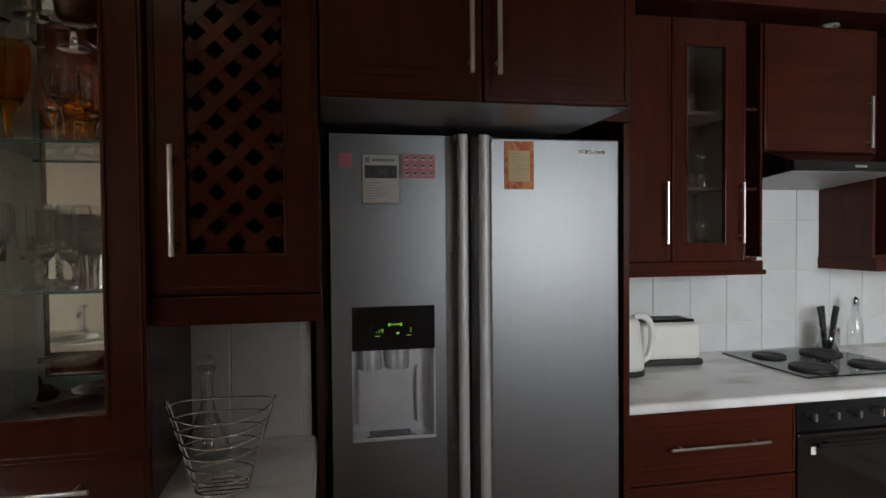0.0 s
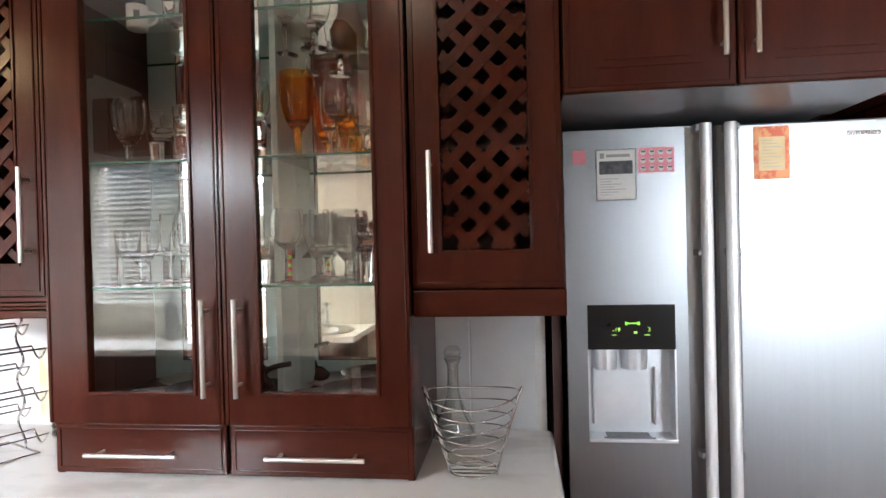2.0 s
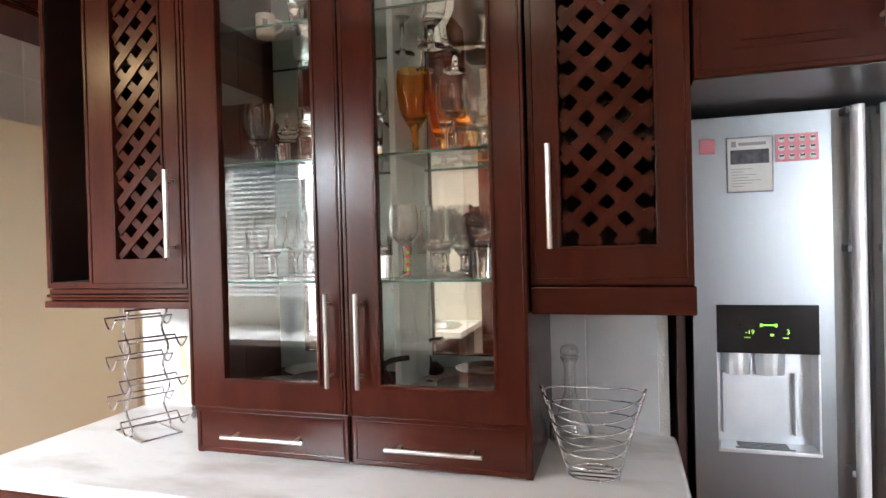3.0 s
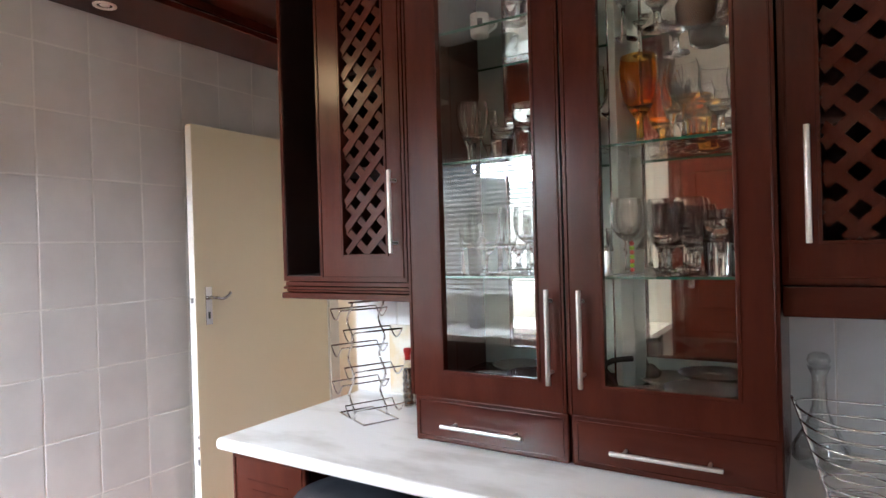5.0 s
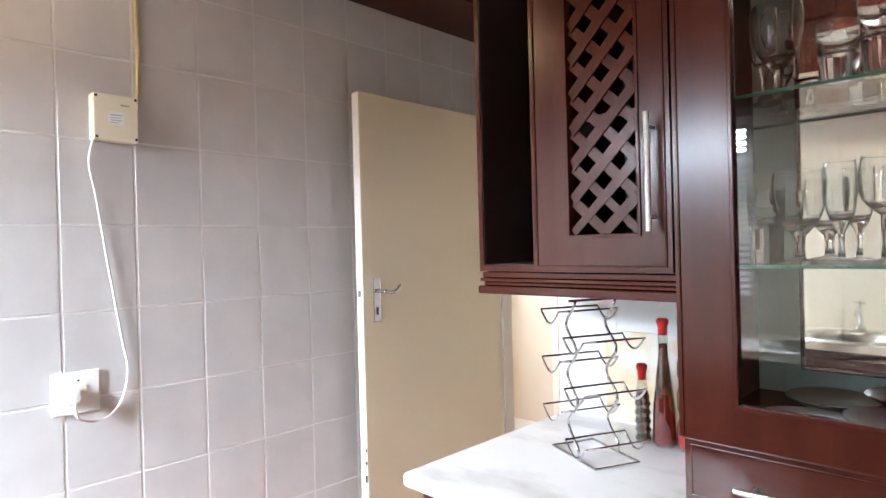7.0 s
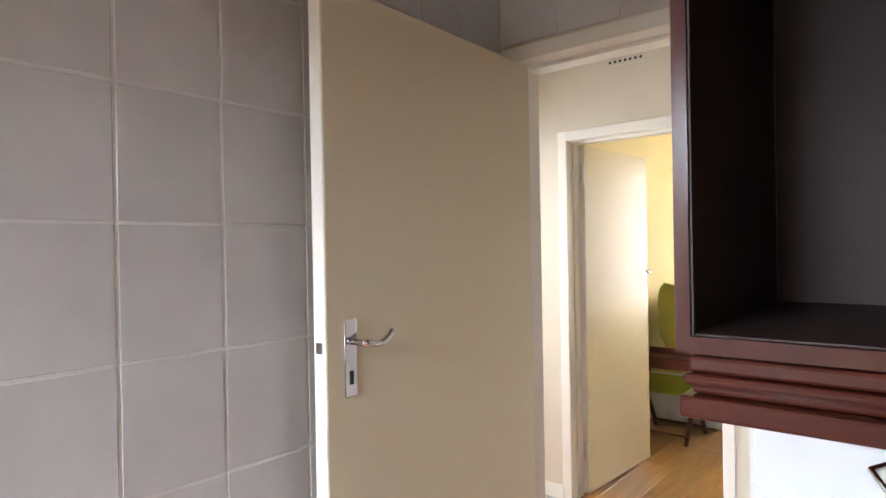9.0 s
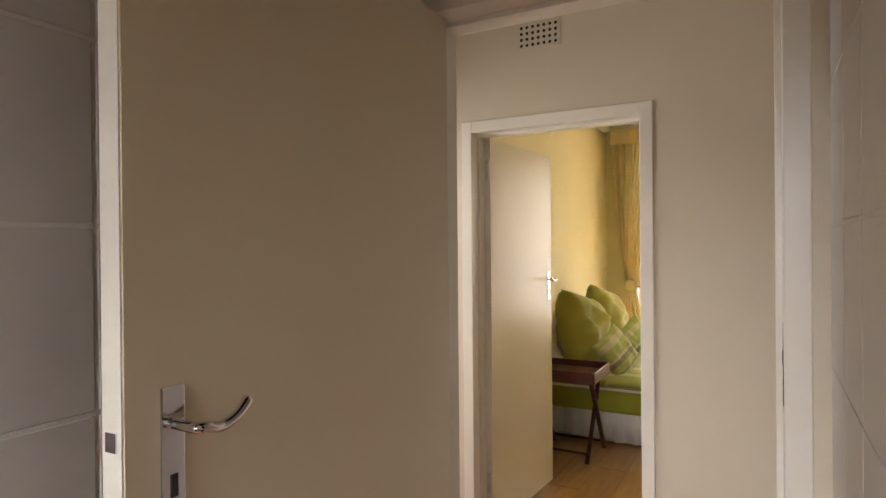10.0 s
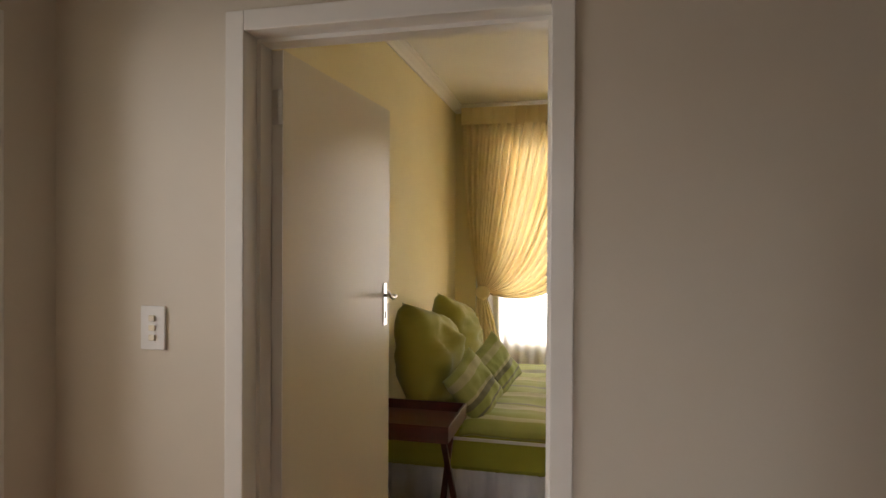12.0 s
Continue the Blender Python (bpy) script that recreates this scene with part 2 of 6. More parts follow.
def wall_along_x(name, label, x0, x1, y0, y1, z0, z1, mat, holes=()):
    """A wall between y0 and y1 with openings (xa, xb, za, zb) right through it."""
    bm = bmesh.new()
    xs = sorted({x0, x1, *[h[0] for h in holes], *[h[1] for h in holes]})
    zs = sorted({z0, z1, *[h[2] for h in holes], *[h[3] for h in holes]})
    for xa, xb in zip(xs, xs[1:]):
        for za, zb in zip(zs, zs[1:]):
            cx, cz = (xa + xb) / 2, (za + zb) / 2
            if not any(h[0] < cx < h[1] and h[2] < cz < h[3] for h in holes):
                box(bm, xa, xb, y0, y1, za, zb)
    bmesh.ops.remove_doubles(bm, verts=bm.verts, dist=1e-5)
    seen = {}
    for f in list(bm.faces):
        seen.setdefault(tuple(round(c, 4) for c in f.calc_center_median()), []).append(f)
    bmesh.ops.delete(bm, geom=[f for same in seen.values() if len(same) > 1 for f in same], context="FACES_ONLY")
    return tagged(part(name, bm, mat), label, "wall", kind="structure")


def solid(name, label, category, mat, *rows):
    return tagged(part(name, boxes(*rows), mat), label, category, kind="structure")


# ---- structure ----
H = 2.83
DOOR_Y = 4.06
solid("floor_kitchen", "terracotta tiled kitchen floor with pale joints", "floor", GROUT, (-0.12, 6.6, 0.4, 4.15, -0.12, -0.012))
solid("floor_passage", "terracotta tiled passage floor with pale joints", "floor", GROUT, (-1.0, 3.2, 4.15, 5.46, -0.12, -0.012))
solid("floor_bedroom", "glossy oak laminate bedroom floor", "floor", GROUT, (-0.7, 4.0, 5.46, 9.7, -0.12, -0.008))
solid("ceiling_kitchen", "off-white painted kitchen ceiling", "ceiling", CEILING_PAINT, (-0.12, 6.6, 0.4, 4.2, H, H + 0.12))
solid("ceiling_passage", "off-white painted passage ceiling", "ceiling", CEILING_PAINT, (-1.0, 3.2, 4.2, 5.46, H + 0.003, H + 0.12))
solid("ceiling_bedroom", "cream painted bedroom ceiling", "ceiling", CEILING_PAINT, (-0.7, 4.0, 5.6, 9.7, 2.785, 2.9))
TW = 0.262
solid("wall_west", "kitchen wall clad in pale grey tiles", "wall", GROUT, (TW - 0.16, TW - 0.0012, 1.20, DOOR_Y, 0, H), (-0.12, 0.02, 0.54, 1.34, 0, H))
wall_along_x("wall_door", "wall with the door to the passage, tiled above", 0.1, 1.165, DOOR_Y, DOOR_Y + 0.14, 0, H, PASSAGE_PAINT, [(0.298, 1.10, 0, 2.075)])
solid("wall_nib", "thick wall behind the tall cabinet with white tiles", "wall", GROUT, (1.165, 3.0, 3.365, DOOR_Y + 0.14, 0, H))
solid("wall_north", "kitchen wall behind fridge and hob with white tiles", "wall", KITCHEN_PAINT, (3.0, 6.6, 4.2, 4.34, 0, H))
solid("wall_east", "plain painted kitchen wall", "wall", KITCHEN_PAINT, (6.5, 6.64, 0.54, 4.2, 0, H))
wall_along_x("wall_south", "painted kitchen wall with two windows and a door", -0.12, 6.64, 0.4, 0.54, 0, H, KITCHEN_PAINT,
             [(0.06, 1.13, 1.12, 2.08), (1.95, 2.76, 0, 2.04), (4.1, 5.4, 1.05, 2.08)])
BW = 5.455
wall_along_x("wall_passage_north", "beige passage wall with the bedroom door", -1.0, 3.2, BW, BW + 0.12, 0, 2.9, PASSAGE_PAINT, [(-0.249, 0.584, 0, 2.060)])
solid("wall_passage_west", "beige end wall of the passage with an opening to a lobby", "wall", PASSAGE_PAINT, (-1.0, -0.85, 5.24, BW, 0, H), (-1.0, -0.85, DOOR_Y, 4.36, 0, H),
      (-1.0, -0.85, 4.36, 5.24, 2.05, H))
solid("wall_lobby", "plain beige lobby walls beyond the passage", "wall", PASSAGE_PAINT, (-1.65, -1.0, 3.9, 4.06, 0, H), (-1.65, -1.0, BW + 0.003, BW + 0.15, 0, H),
      (-1.77, -1.65, 3.9, 4.3, 0, H), (-1.77, -1.65, 5.2, BW, 0, H), (-1.77, -1.65, 4.3, 5.2, 0, 0.85), (-1.77, -1.65, 4.3, 5.2, 2.15, H))
solid("floor_lobby", "terracotta tiled lobby floor", "floor", TERRACOTTA, (-1.65, -1.0, 4.06, BW, -0.12, -0.006))
solid("ceiling_lobby", "off-white painted lobby ceiling", "ceiling", CEILING_PAINT, (-1.77, -1.0, 3.9, BW + 0.1, H + 0.003, H + 0.12))
solid("wall_passage_south", "beige painted passage wall", "wall", PASSAGE_PAINT, (-0.85, 0.1, DOOR_Y, DOOR_Y + 0.14, 0, H))
solid("wall_passage_east", "beige painted end wall of the passage", "wall", PASSAGE_PAINT, (3.0, 3.2, 4.2, BW, 0, H))
solid("wall_bedroom_west", "warm yellow painted bedroom wall", "wall", BEDROOM_PAINT, (-0.7, -0.537, BW + 0.12, 9.54, 0, 2.9))
solid("wall_bedroom_east", "warm yellow painted bedroom wall", "wall", BEDROOM_PAINT, (3.8, 4.0, BW + 0.12, 9.54, 0, 2.9))
wall_along_x("wall_bedroom_north", "warm yellow bedroom wall with a wide window", -0.7, 4.0, 9.54, 9.7, 0, 2.9, BEDROOM_PAINT, [(-0.06, 1.95, 0.62, 2.40)])
solid("wall_fridge_recess", "end wall of the recess beside the fridge", "wall", KITCHEN_PAINT, (2.86, 2.997, DOOR_Y + 0.142, 4.34, 0, H))
YARD = material("dry_lawn", (0.11, 0.12, 0.05), 0.9, second=(0.20, 0.17, 0.11), scale=1.5, bump=0.4, bump_scale=30)
solid("ground", "dry lawn and earth outside", "ground", YARD, (-400, 400, -400, 0.4, -0.3, -0.2), (-400, 400, 9.7, 400, -0.3, -0.2))

# ---- kitchen cabinets ----


def bar_handle(parent, a, b, out, r=0.006, mat=NICKEL, name="handle", label="satin steel bar handle"):
    """A straight bar from a to b, held off the front by two pegs; out is the way towards the room."""
    a, b, out = Vector(a), Vector(b), Vector(out)
    bm = rod(bmesh.new(), a + out, b + out, r, 14)
    d = (b - a).normalized()
    gap = (b - a).length * 0.12
    for p in (a + d * gap, b - d * gap):
        rod(bm, p - out * 0.05, p + out, r * 0.7, 10)
    return part(name, bm, mat, parent, label, smooth=False)


def board_front(parent, name, x0, x1, z0, z1, y, mat=MAHOGANY, grooves=((0.06, 0.025), (0.06, 0.025)), inset=0.09, thick=0.02, rim=True):
    """A wrapped board door or drawer front with rounded edges, a routed rim and short double grooves near top and bottom."""
    bm = boxes((x0, x1, y, y + thick, z0, z1), bevel=0.004)
    ob = part(name, bm, mat, parent)
    rows = []
    if rim:
        e = 0.012
        rows += [(x0 + e, x1 - e, y - 0.0035, y + 0.002, z1 - e - 0.004, z1 - e), (x0 + e, x1 - e, y - 0.0035, y + 0.002, z0 + e, z0 + e + 0.004),
                 (x0 + e, x0 + e + 0.004, y - 0.0035, y + 0.002, z0 + e, z1 - e), (x1 - e - 0.004, x1 - e, y - 0.0035, y + 0.002, z0 + e, z1 - e)]
    for k, at in enumerate(grooves):
        if at:
            z = z1 - at[0] if k == 0 else z0 + at[0]
            for dz in (0, -at[1] if k == 0 else at[1]):
                w = inset if dz == 0 else inset * 1.25
                rows.append((x0 + w, x1 - w, y - 0.003, y + 0.002, z + dz - 0.0022, z + dz + 0.0022))
    if rows:
        part("moulding", boxes(*rows, bevel=0.0012), mat, ob)
    return ob


def glazed_door(parent, x0, x1, z0, z1, gx0, gx1, gz0, gz1, y, thick=0.022):
    """A framed door with a pane; the back of the frame is white board."""
    rows = ((x0, gx0, y, y + thick - 0.003, z0, z1), (gx1, x1, y, y + thick - 0.003, z0, z1),
            (gx0, gx1, y, y + thick - 0.003, z0, gz0), (gx0, gx1, y, y + thick - 0.003, gz1, z1))
    bm = boxes(*rows)
    door = part("door", bm, MAHOGANY, parent)
    e = 0.008
    part("moulding", boxes((gx0 - e, gx0 + 0.001, y - 0.005, y + 0.004, gz0 - e, gz1 + e), (gx1 - 0.001, gx1 + e, y - 0.005, y + 0.004, gz0 - e, gz1 + e),
                           (gx0, gx1, y - 0.005, y + 0.004, gz0 - e, gz0 + 0.001), (gx0, gx1, y - 0.005, y + 0.004, gz1 - 0.001, gz1 + e),
                           (x0 + 0.006, x0 + 0.011, y - 0.003, y + 0.003, z0, z1), (x1 - 0.011, x1 - 0.006, y - 0.003, y + 0.003, z0, z1), bevel=0.002), MAHOGANY, door)
    yb = y + thick - 0.003
    part("backing", boxes((x0 + 0.003, gx0 - 0.004, yb, yb + 0.003, z0, z1), (gx1 + 0.004, x1 - 0.003, yb, yb + 0.003, z0, z1),
                          (gx0 - 0.004, gx1 + 0.004, yb, yb + 0.003, z0, gz0 - 0.004), (gx0 - 0.004, gx1 + 0.004, yb, yb + 0.003, gz1 + 0.004, z1)), MELAMINE, door, "white board back of the door")
    pane = part("pane", boxes((gx0, gx1, y + 0.008, y + 0.0084, gz0, gz1)), PANE, door, "clear glass pane")
    pane.visible_shadow = False
    return door


def lattice_door(parent, x0, x1, z0, z1, gx0, gx1, gz0, gz1, y, thick=0.022, px=0.083, pz=0.078, width=0.031):
    """A framed door with a lattice of crossed slats in its opening."""
    door = part("door", boxes((x0, gx0, y, y + thick, z0, z1), (gx1, x1, y, y + thick, z0, z1), (gx0, gx1, y, y + thick, z0, gz0),
                              (gx0, gx1, y, y + thick, gz1, z1)), MAHOGANY, parent)
    e = 0.007
    part("moulding", boxes((gx0 - e, gx0 + 0.001, y - 0.004, y + 0.004, gz0 - e, gz1 + e), (gx1 - 0.001, gx1 + e, y - 0.004, y + 0.004, gz0 - e, gz1 + e),
                           (gx0, gx1, y - 0.004, y + 0.004, gz0 - e, gz0 + 0.001), (gx0, gx1, y - 0.004, y + 0.004, gz1 - 0.001, gz1 + e),
                           (x0 + 0.010, x0 + 0.014, y - 0.003, y + 0.003, z0 + 0.01, z1 - 0.01), (x1 - 0.014, x1 - 0.010, y - 0.003, y + 0.003, z0 + 0.01, z1 - 0.01),
                           (x0 + 0.01, x1 - 0.01, y - 0.003, y + 0.003, z0 + 0.010, z0 + 0.014), bevel=0.0015), MAHOGANY, door)
    slope = pz / px
    for sign, depth in ((1, 0.006), (-1, 0.011)):
        c = gz0 - (gx1 - gx0) * slope if sign > 0 else gz0
        top = gz1 if sign > 0 else gz1 + (gx1 - gx0) * slope
        while c < top:
            # the line z = c + sign * slope * (x - gx0), cut to the opening
            cut = []
            for x in (gx0, gx1):
                z = c + sign * slope * (x - gx0)
                if gz0 <= z <= gz1:
                    cut.append((x, z))
            for z in (gz0, gz1):
                x = gx0 + (z - c) / (sign * slope)
                if gx0 < x < gx1:
                    cut.append((x, z))
            if len(cut) >= 2:
                (xa, za), (xb, zb) = cut[0], cut[-1]
                d = Vector((xb - xa, 0, zb - za))
                if d.length > 0.02:
                    n = Vector((-d.z, 0, d.x)).normalized() * width / 2
                    bm = bmesh.new()
                    ring = []
                    for yy in (y + depth, y + depth + 0.005):
                        for p, q in ((Vector((xa, 0, za)), 1), (Vector((xa, 0, za)), -1), (Vector((xb, 0, zb)), -1), (Vector((xb, 0, zb)), 1)):
                            v = p + n * q
                            ring.append(bm.verts.new((min(max(v.x, gx0 - 0.001), gx1 + 0.001), yy, min(max(v.z, gz0 - 0.001), gz1 + 0.001))))
                    for f in ((0, 1, 2, 3), (7, 6, 5, 4), (0, 4, 5, 1), (1, 5, 6, 2), (2, 6, 7, 3), (3, 7, 4, 0)):
                        bm.faces.new([ring[k] for k in f])
                    part("slat", bm, MAHOGANY, door)
            c += pz
    return door


def carcass(parent, x0, x1, y0, y1, z0, z1, mat=MAHOGANY, inner=DARK_BOARD, t=0.016, back=True):
    """An open-fronted box of boards."""
    for n, r in (("side_panel", (x0, x0 + t, y0, y1, z0, z1)), ("side_panel", (x1 - t, x1, y0, y1, z0, z1)),
                 ("bottom_board", (x0 + t, x1 - t, y0, y1, z0, z0 + t)), ("top_board", (x0 + t, x1 - t, y0, y1, z1 - t, z1))):
        part(n, boxes(r), mat, parent)
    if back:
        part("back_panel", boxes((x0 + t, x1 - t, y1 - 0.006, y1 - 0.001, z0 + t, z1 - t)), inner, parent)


TOP = 2.40
X0, XM, X1 = 1.738, 2.206, 2.67
FY = 2.925
# tall glass-fronted cabinet that stands on the worktop
tall = thing("display_cabinet", "dark mahogany display cabinet with glazed doors and a mirrored back", "cabinet")
for x in (X0, X1 - 0.018):
    part("side_panel", boxes((x, x + 0.018, FY + 0.024, 3.355, 0.902, TOP)), MAHOGANY, tall)
part("floor_board", boxes((X0 + 0.018, X1 - 0.018, FY + 0.03, 3.355, 1.036, 1.056)), MAHOGANY_FLAT, tall)
part("top_board", boxes((X0 + 0.018, X1 - 0.018, FY + 0.024, 3.355, TOP - 0.02, TOP)), MAHOGANY_FLAT, tall)
part("plinth_board", boxes((X0 + 0.018, X1 - 0.018, FY + 0.04, 3.355, 0.902, 0.92)), MAHOGANY_FLAT, tall)
part("drawer_divider", boxes((XM - 0.008, XM + 0.008, FY + 0.04, 3.3, 0.92, 1.036)), MAHOGANY, tall)
MY = 3.15
part("partition", boxes((2.300, 2.316, 3.03, MY - 0.001, 1.0565, TOP - 0.0205)), MELAMINE, tall, "pale melamine board standing before the mirror")
for y in (3.055, 3.125):
    for k in range(14):
        part("shelf_pin_hole", rod(bmesh.new(), (2.3161, y, 1.13 + 0.085 * k), (2.3166, y, 1.13 + 0.085 * k), 0.0025, 8), DARK_STEEL, tall)
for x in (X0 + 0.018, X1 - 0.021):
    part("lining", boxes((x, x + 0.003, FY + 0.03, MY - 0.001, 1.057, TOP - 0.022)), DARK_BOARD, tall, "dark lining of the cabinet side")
part("back_panel", boxes((X0 + 0.019, X1 - 0.019, MY + 0.007, MY + 0.02, 1.058, TOP - 0.022)), MELAMINE, tall)
part("mirror", boxes((X0 + 0.022, X1 - 0.022, MY, MY + 0.006, 1.058, TOP - 0.023)), MIRROR, tall, "mirror on the cabinet's back")
for z in (1.372, 1.692, 1.968):
    for a, b in ((X0 + 0.022, 2.2995), (2.2995, X1 - 0.022)):
        z = 2.058 if z > 1.9 and a < 2 else z
        sh = part("glass_shelf", boxes((a, b, FY + 0.04, MY - 0.002, z, z + 0.0004)), SHELF_GLASS, tall, "clear glass shelf")
        part("edge", boxes((a, b, FY + 0.036, FY + 0.0395, z - 0.004, z + 0.002)), SHELF_EDGE, sh, "green glass edge")
for x0, x1, g0, g1, hx in ((X0, XM - 0.0025, 1.851, 2.130, 2.170), (XM + 0.0025, X1, 2.302, 2.589, 2.252)):
    door = glazed_door(tall, x0, x1, 1.037, TOP - 0.005, g0, g1, 1.115, 2.29, FY)
    bar_handle(door, (hx, FY, 1.11), (hx, FY, 1.345), (0, -0.032, 0))
    for z in (1.138, 1.317):
        part("screw", rod(bmesh.new(), (hx, FY + 0.0218, z), (hx, FY + 0.0245, z), 0.006, 10), NICKEL, door)
    dr = board_front(tall, "drawer", x0 + 0.002, x1 - 0.002, 0.906, 1.033, FY + 0.016, MAHOGANY_FLAT, grooves=(None, None))
    c = (x0 + x1) / 2
    bar_handle(dr, (c - 0.126, FY + 0.016, 0.962), (c + 0.118, FY + 0.016, 0.962), (0, -0.036, 0), 0.0055)

# right lattice cabinet
lat = thing("lattice_cabinet", "dark mahogany wall cabinet with a lattice door", "cabinet", group="lattice wall cabinets")
carcass(lat, 2.673, 3.032, 2.975, 3.36, 1.356, TOP)
d = lattice_door(lat, 2.675, 3.030, 1.362, TOP - 0.005, 2.747, 2.955, 1.448, 2.29, 2.952)
bar_handle(d, (2.724, 2.949, 1.445), (2.724, 2.949, 1.682), (0, -0.032, 0))
part("pelmet", boxes((2.673, 3.035, 2.958, 3.36, 1.291, 1.355), bevel=0.003), MAHOGANY_FLAT, lat)

# left lattice cabinet with its open end and moulded pelmet
lat = thing("lattice_cabinet", "mahogany wall cabinet with lattice door and open end shelf", "cabinet", group="lattice wall cabinets")
carcass(lat, 1.395, 1.736, 2.95, 3.36, 1.356, TOP)
d = lattice_door(lat, 1.395, 1.733, 1.360, TOP - 0.005, 1.497, 1.662, 1.441, 2.29, 2.926)
bar_handle(d, (1.699, 2.926, 1.444), (1.699, 2.926, 1.682), (0, -0.032, 0))
EX, EY = 1.193, 2.962
for n, r in (("end_panel", (EX, EX + 0.014, EY, 3.36, 1.356, TOP)), ("shelf_board", (EX + 0.014, 1.394, EY, 3.36, 1.356, 1.372)), ("top_board", (EX + 0.014, 1.394, EY, 3.36, TOP - 0.016, TOP)), ("inner_panel", (1.383, 1.394, EY - 0.02, 3.36, 1.372, TOP - 0.016))):
    part(n, boxes(r), MAHOGANY, lat)
# Added thin sheets over the mahogany inside; their colour darkens the recess.
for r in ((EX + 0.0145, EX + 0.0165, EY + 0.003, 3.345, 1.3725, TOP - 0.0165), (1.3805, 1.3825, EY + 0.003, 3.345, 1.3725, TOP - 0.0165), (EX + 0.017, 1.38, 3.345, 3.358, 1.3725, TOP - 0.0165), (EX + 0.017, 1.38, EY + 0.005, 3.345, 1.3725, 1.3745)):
    part("shelf_lining", boxes(r), DARK_LINING, lat, "near-black sheet that paints the shade inside the open shelf")
pel = part("pelmet", boxes((EX + 0.014, 1.736, 2.955, 3.36, 1.340, 1.355), bevel=0.003), MAHOGANY_FLAT, lat)
part("moulding", boxes((EX + 0.011, 1.736, 2.947, 3.36, 1.330, 1.3395), (EX + 0.016, 1.736, 2.957, 3.36, 1.320, 1.3295), (EX + 0.008, 1.736, 2.943, 3.36, 1.299, 1.3195), bevel=0.0035), MAHOGANY_FLAT, pel)

# cabinet over the fridge, two doors
over = thing("fridge_top_cabinet", "dark mahogany two-door cabinet above the fridge", "cabinet")
for n, r in (("side_panel", (3.036, 3.052, 2.972, 4.19, 1.802, TOP)), ("side_panel", (3.784, 3.80, 2.972, 4.19, 1.802, TOP)), ("top_board", (3.052, 3.784, 2.972, 4.19, TOP - 0.016, TOP)), ("filler_box", (3.8005, 4.02, 3.32, 4.19, 1.84, TOP))):
    part(n, boxes(r), MAHOGANY, over)
part("bottom_panel", boxes((3.037, 3.80, 2.953, 3.34, 1.80, 1.8015), (3.052, 3.784, 2.98, 4.19, 1.803, 1.816)), DARK_STEEL, over, "grey underside")
for x0, x1, hx in ((3.037, 3.416, 3.385), (3.421, 3.80, 3.452)):
    d = board_front(over, "door", x0, x1, 1.803, TOP - 0.005, 2.95, MAHOGANY, grooves=((0.06, 0.02), (0.055, 0.018)), inset=0.075)
    bar_handle(d, (hx, 2.95, 1.862), (hx, 2.95, 2.13), (0, -0.032, 0))
side = thing("fridge_side_panel", "tall mahogany board beside the fridge", "panel")
part("board", boxes((3.984, 4.006, 3.33, 4.19, 0.0, 1.838), bevel=0.002), MAHOGANY, side)
side = thing("fridge_side_panel", "dark board at the worktop's end beside the fridge", "panel")
part("board", boxes((3.018, 3.036, 3.30, 3.362, 0.0, 1.80), (3.036, 3.052, 3.42, 4.19, 0.0, 1.80)), DARK_BOARD, side)

# bulkhead boards under the ceiling
t = thing("bulkhead", "dark mahogany boards boxed in under the ceiling", "bulkhead")
part("board", boxes((TW + 0.001, 0.585, 1.21, 4.055, 2.44, 2.465), bevel=0.003), MAHOGANY, t)
part("board", boxes((0.586, 4.05, 2.98, 4.055, 2.50, 2.525)), MAHOGANY_FLAT, t)
part("board", boxes((0.586, 0.60, 0.545, 4.055, 2.466, H - 0.002)), MAHOGANY, t)
part("cornice", boxes((1.215, 3.82, 2.86, 3.355, TOP + 0.001, 2.44), (1.19, 3.85, 2.83, 3.355, 2.441, 2.498), bevel=0.006), MAHOGANY_FLAT, t)
part("board", boxes((4.05, 6.45, 3.78, 4.195, 2.44, 2.50), bevel=0.004), MAHOGANY_FLAT, t)
part("board", boxes((TW + 0.001, 1.93, 0.545, 0.80, 2.10, 2.438)), MAHOGANY_FLAT, t)
part("board", boxes((0.602, 1.93, 0.545, 0.80, 2.439, H - 0.002)), MAHOGANY_FLAT, t)

RING = material("downlight_ring", (0.75, 0.72, 0.66), 0.3, 0.6, second=(0.7, 0.67, 0.6), scale=20)
BULB = material("bulb_glass", (0.85, 0.83, 0.78), 0.15, second=(0.8, 0.78, 0.72), scale=20)
GLOW = material("lit_bulb", (1.0, 0.72, 0.42), 0.3, emission=22)


def downlight(x, y, lit=False, z=2.44):
    t = thing("downlight", "small round recessed downlight with a metal ring" + (", switched on" if lit else ""), "lamp", Matrix.Translation((x, y, z)), "bulkhead downlights")
    bm = lathe(bmesh.new(), [(0.028, 0.012), (0.028, -0.002), (0.034, -0.006), (0.042, -0.004), (0.044, 0.002), (0.044, 0.012)], 28, cap=False)
    part("ring", bm, RING, t, smooth=True)
    part("bulb", lathe(bmesh.new(), [(0.004, -0.004), (0.016, -0.003), (0.025, 0.004), (0.027, 0.012)], 20), GLOW if lit else BULB, t, smooth=True)
    return t


downlight(0.388, 2.828)
downlight(0.42, 1.72, True)
downlight(5.36, 3.96)

